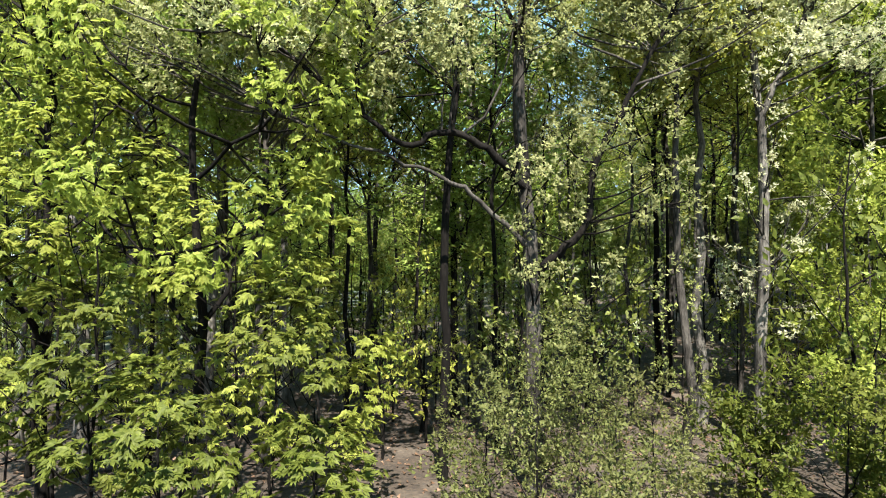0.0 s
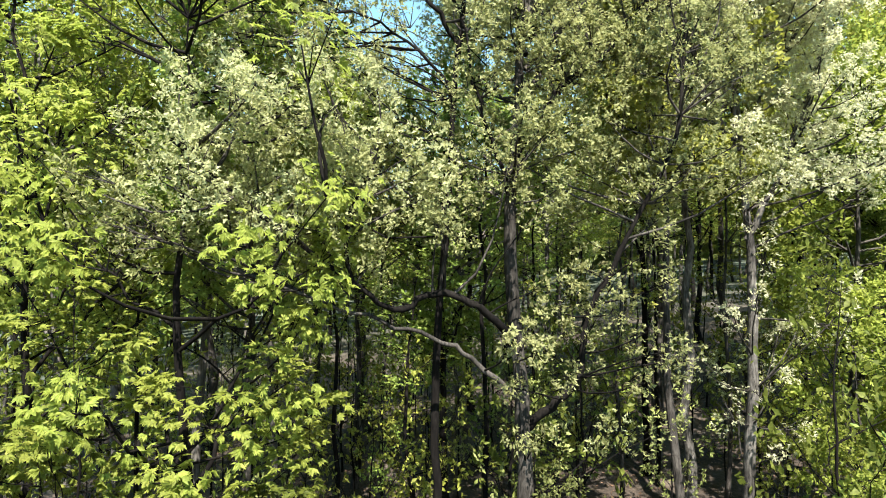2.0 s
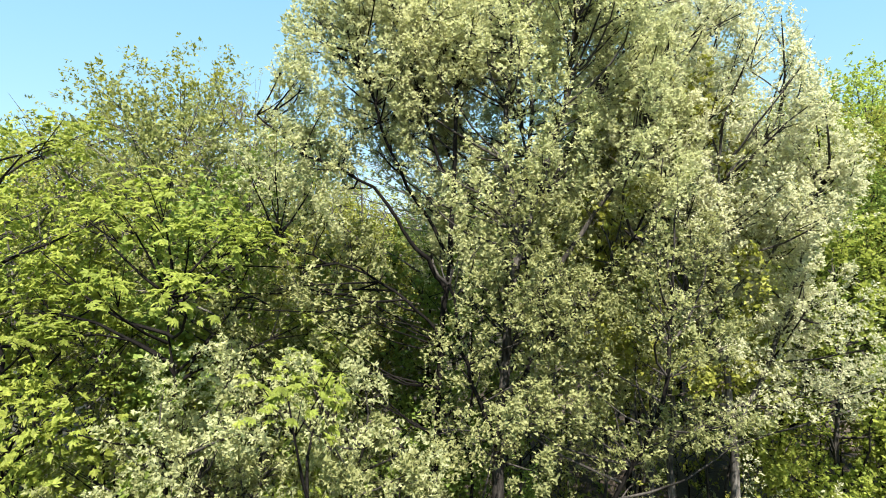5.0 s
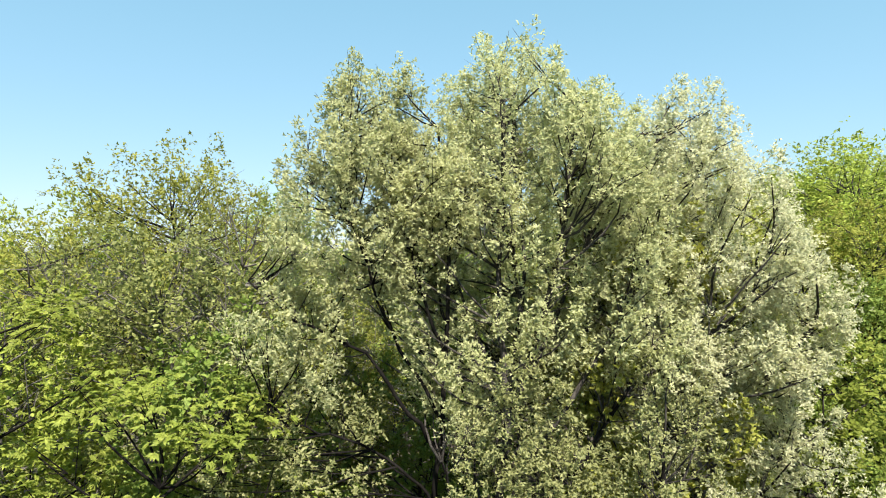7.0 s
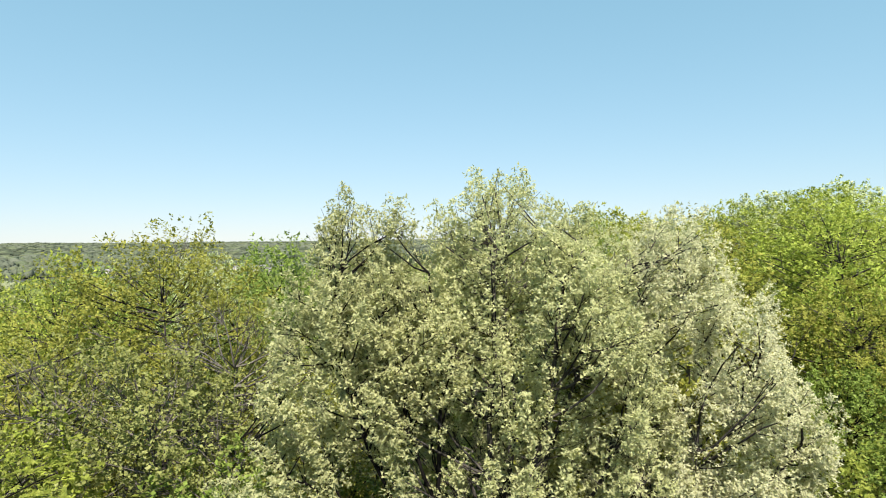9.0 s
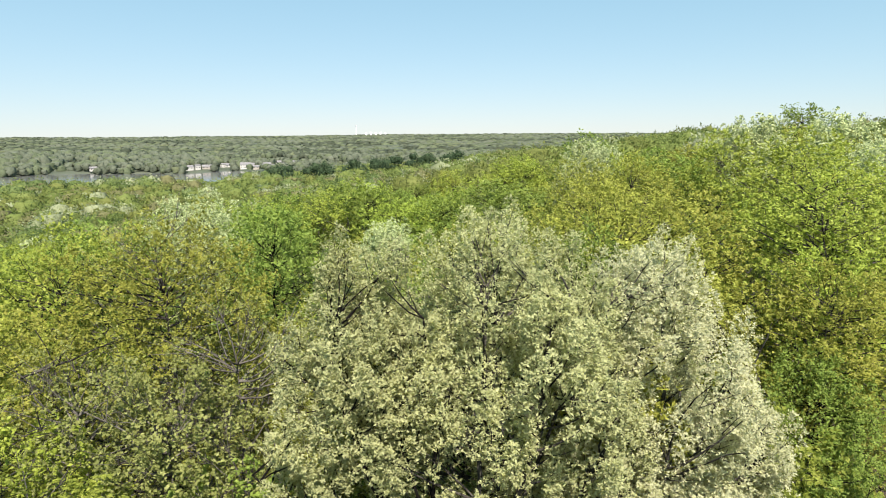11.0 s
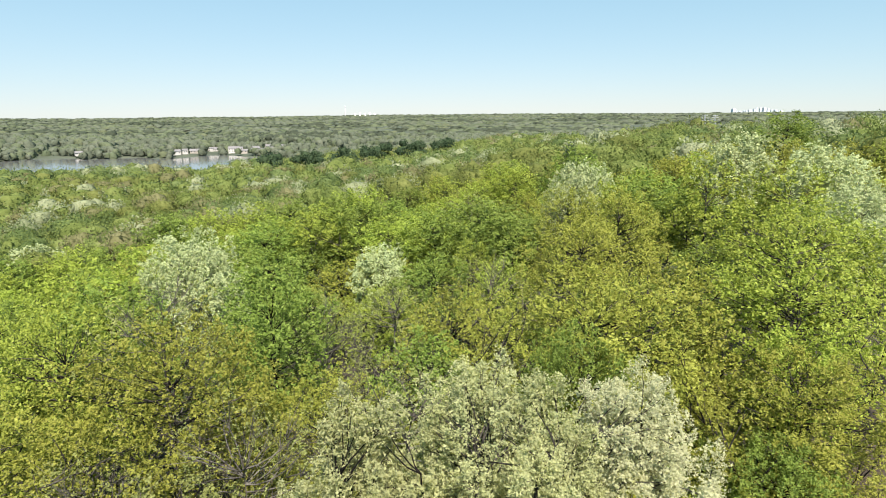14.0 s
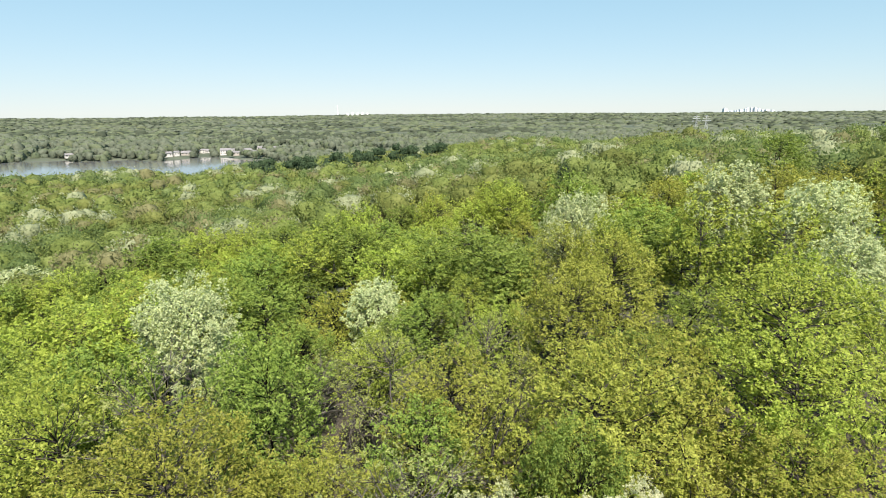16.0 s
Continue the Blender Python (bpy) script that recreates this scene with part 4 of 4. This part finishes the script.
# slender trees that fill the wood behind
for x, y, h, sp in ((-1.9, 24.0, 17.0, "olive"), (1.75, 18.8, 18.5, "deep"), (5.4, 26.0, 18.0, "olive"), (6.9, 22.0, 17.5, "olive"), (9.5, 25.0, 18.0, "deep"), (11.3, 22.6, 18.0, "olive"),
                    (-8.1, 16.4, 16.0, "deep"), (-11.8, 16.8, 17.5, "deep"), (-5.2, 28.0, 18.0, "olive"), (3.8, 21.5, 16.5, "deep"), (-3.4, 20.0, 16.5, "deep"), (13.2, 24.5, 17.0, "olive"), (-7.0, 22.5, 17.5, "olive")):
    forest_tree(sp, "slim", 1, x, y, float(ground_z(x, y)) + h, rng.uniform(1.3, 1.9), rng)
    stand.append((x, y, 1.2))
for x, y in scatter(19, 48, 7.2, -42, 46, rng, 0.7):
    forest_tree(("deep", "olive", "brown")[int(rng.integers(0, 3))], "slim", 0, x, y, float(ground_z(x, y)) + rng.uniform(11, 18), rng.uniform(1.3, 2.0), rng)

# slim understorey between the trunks
UNDER = {}
for x, y in scatter(16.5, 44, 3.1, -42, 44, rng, 0.4):
    v = int(rng.integers(0, 4))
    sc = rng.uniform(0.7, 1.35)
    m = pose(x, y, float(ground_z(x, y)), 0, 0, rng.uniform(0, 360)) @ Matrix.Diagonal((sc, sc, sc * rng.uniform(0.9, 1.3), 1))
    if v in UNDER:
        place_copy(UNDER[v], m)
    else:
        UNDER[v] = sapling(("deep", "olive", "brown", "young")[v], "slim understorey sapling with sparse green leaves", x, y, 6.5, 1.5, 300 + v, 0.25, 13, 60, 0.17, 0.7, 0.05, 0.9)
        UNDER[v].matrix_basis = m

forest_tree("pine", "half", 0, 45.3, 132.5, 28.4, 2.8, rng)

# ---- forest floor ----
rng = np.random.default_rng(77)
n = 9000
lx, ly = rng.uniform(-15, 17, n), rng.uniform(7.5, 34, n)
lp = np.stack([lx, ly, ground_z(lx, ly) + rng.uniform(0.01, 0.06, n)], -1)
v, f = leaf_fan(rng, lp, np.zeros((n, 3)), 0.15, 0.36, up=1.3, droop=0.0, loose=0.35, simple=True)
tagged(new("leaf_litter", mesh_from("leaf_litter", v, f, [LEAF["litter"]])), "dry brown fallen leaves scattered on the forest floor", "leaf litter", kind="stuff")
for x, y, turn, length, r in ((-3.4, 13.2, 35, 2.6, 0.05), (-1.0, 14.2, -20, 2.0, 0.04), (-2.6, 16.0, 70, 3.0, 0.06), (5.8, 16.4, 15, 3.4, 0.08), (8.2, 16.8, -40, 2.4, 0.05), (-9.6, 17.2, 10, 3.6, 0.13)):
    k = np.linspace(-0.5, 0.5, 7) * length
    q = np.stack([x + k * math.cos(radians(turn)), y + k * math.sin(radians(turn)), 0 * k], -1)
    q[:, :2] += rng.normal(0, 0.03, (7, 2))
    q[:, 2] = ground_z(q[:, 0], q[:, 1]) + r * 0.7
    ob = tagged(new("fallen_branch", mesh_from("fallen_branch", *tube(q, np.linspace(r, r * 0.4, 7), 7), [BARK["grey"]], True)), "bare grey fallen branch lying on the leaf litter", "branch", "fallen branches")

# ---- woods too far to count ----
rng = np.random.default_rng(23)
HOMES = []
for az, r, w, h in ((-24.6, 1040, 20, 5), (-17.3, 1060, 19, 6.5), (-16.6, 1085, 13, 8), (-15.8, 1060, 24, 5), (-14.5, 1062, 14, 8.5), (-14.0, 1100, 22, 6), (-12.5, 1070, 26, 10),
                    (-12.0, 1120, 15, 9), (-11.6, 1075, 17, 5), (-10.7, 1100, 24, 7), (-10.0, 1080, 13, 5), (-9.6, 1140, 22, 8.5), (-9.1, 1100, 16, 6), (-8.4, 1110, 20, 9), (-7.7, 1150, 25, 7.5)):
    a, r = radians(az), r - 70
    while lake_depth(np.array(r * math.sin(a)), np.array(r * math.cos(a))) < 1.17:
        r += 5
    HOMES.append((r * math.sin(a), r * math.cos(a), az, w * 0.62, h * 0.62))


def far_wood(rng, places, radii, heights, rings, around, sprays, leaf, kinds, mats, name, label):
    """Uneven crowns in one mesh: a lumpy shell for each, ruffled by leafy sprays."""
    n = len(places)
    x, y = places[:, 0], places[:, 1]
    z = ground_z(x, y) + heights - radii * 0.7
    el = np.linspace(-0.75 if rings > 2 else -0.15, np.pi / 2, rings + 1)[:, None]
    az = np.linspace(0, 2 * np.pi, around, endpoint=False)[None] + 0.5 * np.arange(rings + 1)[:, None]
    unit = np.stack([np.cos(el) * np.cos(az), np.cos(el) * np.sin(az), np.sin(el) + 0 * az], -1).reshape(1, -1, 3)
    m = unit.shape[1]
    ph = rng.uniform(0, 6.3, (n, 3, 1))

    def swell(d):
        return 1 + 0.17 * np.sin(3.1 * d[..., 0] + ph[:, 0]) * np.sin(2.7 * d[..., 1] + ph[:, 1]) + 0.14 * np.sin(6.3 * d[..., 0] + 5.1 * d[..., 2] + ph[:, 2])

    size = np.stack([radii * rng.uniform(0.9, 1.15, n), radii * rng.uniform(0.9, 1.15, n), radii * rng.uniform(0.65, 1.0, n) * (1 if rings > 2 else 0.4)], -1)[:, None]
    ruffle = rng.uniform(0.92, 1.08, (n, m))
    ruffle[:, -around:] = 1.0
    shell = np.stack([x, y, z], -1)[:, None] + unit * ((0.78 if sprays > 60 else 0.88) * swell(unit) * ruffle)[..., None] * size
    i, j = np.meshgrid(np.arange(rings), np.arange(around), indexing="ij")
    j2 = (j + 1) % around
    a, b, c, d = (q.ravel() for q in (i * around + j, i * around + j2, (i + 1) * around + j2, (i + 1) * around + j))
    tris = np.concatenate([np.stack([a, b, c], -1), np.stack([a, c, d], -1)[: -around or None]])
    f1 = (tris[None] + (np.arange(n) * m)[:, None, None]).reshape(-1, 3)
    way = rng.normal(0, 1, (n, sprays, 3))
    way[..., 2] = np.abs(way[..., 2]) - 0.4
    way[..., 1] -= 0.35
    way /= np.linalg.norm(way, axis=-1, keepdims=True)
    pos = np.stack([x, y, z], -1)[:, None] + way * (swell(way) * rng.uniform(0.78, 1.0, (n, sprays)))[..., None] * size
    way = way.reshape(-1, 3)
    d = way * 0.5 + np.array([0, 0, 0.3]) + rng.normal(0, 0.6, way.shape)
    d /= np.linalg.norm(d, axis=1, keepdims=True)
    side = np.cross(d, way * 0.7 + np.array([0, 0, 0.5]) + rng.normal(0, 0.3, way.shape))
    side *= leaf * 0.42 * rng.uniform(0.7, 1.3, (len(d), 1)) / (np.linalg.norm(side, axis=1, keepdims=True) + 1e-9)
    d *= leaf * rng.uniform(0.6, 1.4, (len(d), 1))
    b = pos.reshape(-1, 3)
    v2 = np.stack([b - side * 0.8, b + side + d * 0.3, b + d], 1).reshape(-1, 3)
    f2 = np.arange(len(v2)).reshape(-1, 3)
    idx = np.concatenate([np.repeat(kinds, len(tris)), np.repeat(kinds, sprays)])
    me = mesh_from(name, np.vstack([shell.reshape(-1, 3), v2]), np.vstack([f1, f2 + n * m]), mats, True, idx)
    tagged(new(name, me), label, "woodland", kind="stuff")


def far_places(rng, r0, r1, gap, a0, a1):
    # leave room round the lakeside houses
    area = (r1 * r1 - r0 * r0) * radians(a1 - a0) / 2
    n = int(area / gap ** 2)
    r = np.sqrt(rng.uniform(r0 * r0, r1 * r1, n))
    a = np.radians(rng.uniform(a0, a1, n))
    p = np.stack([r * np.sin(a), r * np.cos(a)], -1)
    free = lake_depth(p[:, 0], p[:, 1]) > 1.03
    for hx, hy, *_ in HOMES:
        d = np.array([hx, hy]) / math.hypot(hx, hy)
        along, across = p @ d - math.hypot(hx, hy), np.abs(p @ np.array([-d[1], d[0]]))
        free &= ~((across < 7) & (along > -40) & (along < 9))
    return p[free]


def far_kinds(rng, p):
    v = np.sin(p[:, 0] / 57 + 1) * np.sin(p[:, 1] / 71) + 0.5 * np.sin((p[:, 0] - p[:, 1]) / 33) + rng.normal(0, 0.55, len(p))
    k = np.where(v > 0.75, 0, np.where(v < -0.4, 2, 1))
    q = rng.uniform(0, 1, len(p))
    k = np.where(q < 0.10, 3, np.where(q < 0.19, 4, k))
    belt = (np.abs(np.hypot(p[:, 0], p[:, 1]) - 500 - 25 * np.sin(p[:, 0] / 40)) < 40) & (p[:, 0] > -85) & (p[:, 0] < 70)
    k = np.where(belt & (q > 0.4), 5, k)
    r = np.hypot(p[:, 0], p[:, 1])
    dark = np.sin(p[:, 0] / 210 + 2) * np.sin(p[:, 1] / 160) + rng.normal(0, 0.15, len(p)) > 0.5
    dark = dark | ((r > 1450) & (np.sin(p[:, 0] / 230 + 0.7 * np.sin(r / 90)) * np.sin(r / 140 + p[:, 0] / 700) + rng.normal(0, 0.12, len(p)) > 0.12))
    # beyond 700 m many crowns take the grey kind, haze in its colour
    return np.where((r > 700) & (q > 0.35), np.where(dark, 5, 6), np.where((r > 700), np.where(k == 1, 2, np.minimum(k, 2)), k))


for r0, r1, gap, rings, around, sprays, leaf in ((146, 300, 7.8, 3, 7, 480, 0.72), (295, 640, 9.6, 3, 6, 120, 1.3), (630, 1130, 10.0, 3, 5, 16, 1.8), (1120, 1500, 15.0, 3, 5, 12, 2.4), (1480, 4500, 29.0, 2, 6, 1, 2.0)):
    p = far_places(rng, r0, r1, gap, -35, 47)
    rad = rng.uniform(0.6, 0.92, len(p)) * gap * (1.0 if r0 < 1000 else 1.1)
    tall = rng.uniform(14, 21, len(p)) + (2 if r0 < 300 else 0)
    tall = np.where(lake_depth(p[:, 0], p[:, 1]) < 1.6, tall * 0.62, tall) * (0.8 if r0 > 1000 else 1.0)
    kinds = far_kinds(rng, p)
    pines = (kinds == 5) & (np.hypot(p[:, 0], p[:, 1]) < 700)
    rad, tall = np.where(pines, rad * 0.68, rad), np.where(pines, tall * 1.3, tall)
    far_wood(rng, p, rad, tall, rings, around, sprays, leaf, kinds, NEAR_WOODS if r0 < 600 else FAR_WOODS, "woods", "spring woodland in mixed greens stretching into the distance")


# ---- far shore, towers and skyline ----
def box(bm, x0, x1, y0, y1, z0, z1):
    v = [bm.verts.new((x, y, z)) for z in (z0, z1) for x, y in ((x0, y0), (x1, y0), (x1, y1), (x0, y1))]
    for f in ((0, 3, 2, 1), (4, 5, 6, 7), (0, 1, 5, 4), (1, 2, 6, 5), (2, 3, 7, 6), (3, 0, 4, 7)):
        bm.faces.new([v[i] for i in f])


def bm_part(name, bm, mat, parent, label=""):
    me = bpy.data.meshes.new(name)
    bm.to_mesh(me)
    bm.free()
    me.materials.append(mat)
    return part(name, me, parent, label)


def house(x, y, turn, w, d, h, wall, label):
    ob = tagged(new("house"), label, "house", "houses on the far shore")
    bm = bmesh.new()
    box(bm, -w / 2, w / 2, -d / 2, d / 2, -2, h)
    bm_part("wall", bm, wall, ob)
    bm = bmesh.new()
    o = 0.6
    e = [bm.verts.new(c) for c in ((-w / 2 - o, -d / 2 - o, h), (w / 2 + o, -d / 2 - o, h), (w / 2 + o, d / 2 + o, h), (-w / 2 - o, d / 2 + o, h),
                                   (-w / 2 - o, 0, h + d * 0.36), (w / 2 + o, 0, h + d * 0.36))]
    for f in ((0, 1, 5, 4), (2, 3, 4, 5), (1, 2, 5), (3, 0, 4), (3, 2, 1, 0)):
        bm.faces.new([e[i] for i in f])
    bm_part("roof", bm, ROOF, ob)
    for k in range(max(2, int(w / 4))):
        for z in (1.2, 4.2) if h > 5 else (1.2,):
            bm = bmesh.new()
            cx = -w / 2 + (k + 0.5) * w / max(2, int(w / 4))
            box(bm, cx - 0.8, cx + 0.8, -d / 2 - 0.12, -d / 2 + 0.1, z, z + 1.5)
            bm_part("window", bm, PANE, ob)
    ob.matrix_basis = pose(x, y, max(float(ground_z(x, y)), LAKE_Z + 1.5), 0, 0, turn)


hr = random.Random(5)
for x, y, az, w, h in HOMES:
    tan = hr.random() < 0.35
    house(x, y, -az + hr.uniform(-25, 25), w, w * 0.6, h, TAN if tan else WALL,
          "tan lakeside house with a grey pitched roof" if tan else "white lakeside house with a grey pitched roof")


def cylinder(bm, x, y, z0, z1, r0, r1, n=14):
    low = [bm.verts.new((x + r0 * math.cos(t), y + r0 * math.sin(t), z0)) for t in np.linspace(0, 2 * math.pi, n, endpoint=False)]
    high = [bm.verts.new((x + r1 * math.cos(t), y + r1 * math.sin(t), z1)) for t in np.linspace(0, 2 * math.pi, n, endpoint=False)]
    for i in range(n):
        bm.faces.new((low[i], low[(i + 1) % n], high[(i + 1) % n], high[i]))
    bm.faces.new(high)
    bm.faces.new(low[::-1])


def power_plant():
    a = radians(-2.3)
    x, y = 4250 * math.sin(a), 4250 * math.cos(a)
    ob = tagged(new("power_plant"), "white power plant with a tall chimney and a row of blocks", "power plant")
    z = float(ground_z(x, y))
    bm = bmesh.new()
    cylinder(bm, 0, 0, -5, 62, 5.5, 3.2)
    cylinder(bm, 0, 0, 62, 70, 5.0, 5.0)
    bm_part("chimney", bm, WHITE, ob)
    for k in range(5):
        bm = bmesh.new()
        box(bm, 60 + k * 34, 74 + k * 34, -9, 9, -5, 20 + 5 * (k % 2))
        bm_part("block", bm, WHITE, ob)
    ob.matrix_basis = pose(x, y, z)


def pylon(x, y, H):
    ob = tagged(new("pylon"), "grey steel lattice power pylon above the woods", "pylon", "power pylons")
    for sx in (-1, 1):
        for sy in (-1, 1):
            v, f = tube(np.array([[sx * H * 0.11, sy * H * 0.11, -2], [sx * H * 0.03, sy * H * 0.03, H * 0.6], [sx * H * 0.02, sy * H * 0.02, H]]), np.array([0.35, 0.3, 0.25]), 4)
            part("leg", mesh_from("leg", v, f, [STEEL]), ob)
    for z, w in ((0.66, 0.26), (0.8, 0.22), (0.93, 0.16)):
        bm = bmesh.new()
        box(bm, -H * w, H * w, -0.5, 0.5, H * z - 0.5, H * z + 0.5)
        bm_part("arm", bm, STEEL, ob)
    for k in range(6):
        s0, s1 = 0.11 - 0.0133 * k, 0.11 - 0.0133 * (k + 1)
        v, f = tube(np.array([[-H * s0, -H * s0, H * k / 10], [H * s1, -H * s1, H * (k + 1) / 10]]), np.array([0.2, 0.2]), 4)
        part("brace", mesh_from("brace", v, f, [STEEL]), ob)
    ob.matrix_basis = pose(x, y, float(ground_z(x, y)), 0, 0, -20)


power_plant()
pylon(1700 * math.sin(radians(30.4)), 1700 * math.cos(radians(30.4)), 42)
pylon(1760 * math.sin(radians(31.2)), 1760 * math.cos(radians(31.2)), 42)

sk = random.Random(11)
for k in range(15):
    a = radians(32.6 + 3.6 * (k + sk.uniform(-0.3, 0.3)) / 14)
    x, y = 4500 * math.sin(a), 4500 * math.cos(a)
    tall = 15 + 28 * math.exp(-((k - 8) / 2.6) ** 2) * sk.uniform(0.6, 1.0) + (16 if k == 0 else 0)
    ob = tagged(new("skyscraper"), "distant blue-grey office tower on the horizon", "tower", "city skyline")
    bm = bmesh.new()
    w = sk.uniform(5, 12)
    box(bm, -w, w, -w, w, -5, tall * 0.85)
    bm_part("shaft", bm, HAZY, ob)
    bm = bmesh.new()
    box(bm, -w * 0.6, w * 0.6, -w * 0.6, w * 0.6, tall * 0.85, tall)
    bm_part("crown_storey", bm, HAZY, ob)
    ob.matrix_basis = pose(x, y, float(ground_z(x, y)))
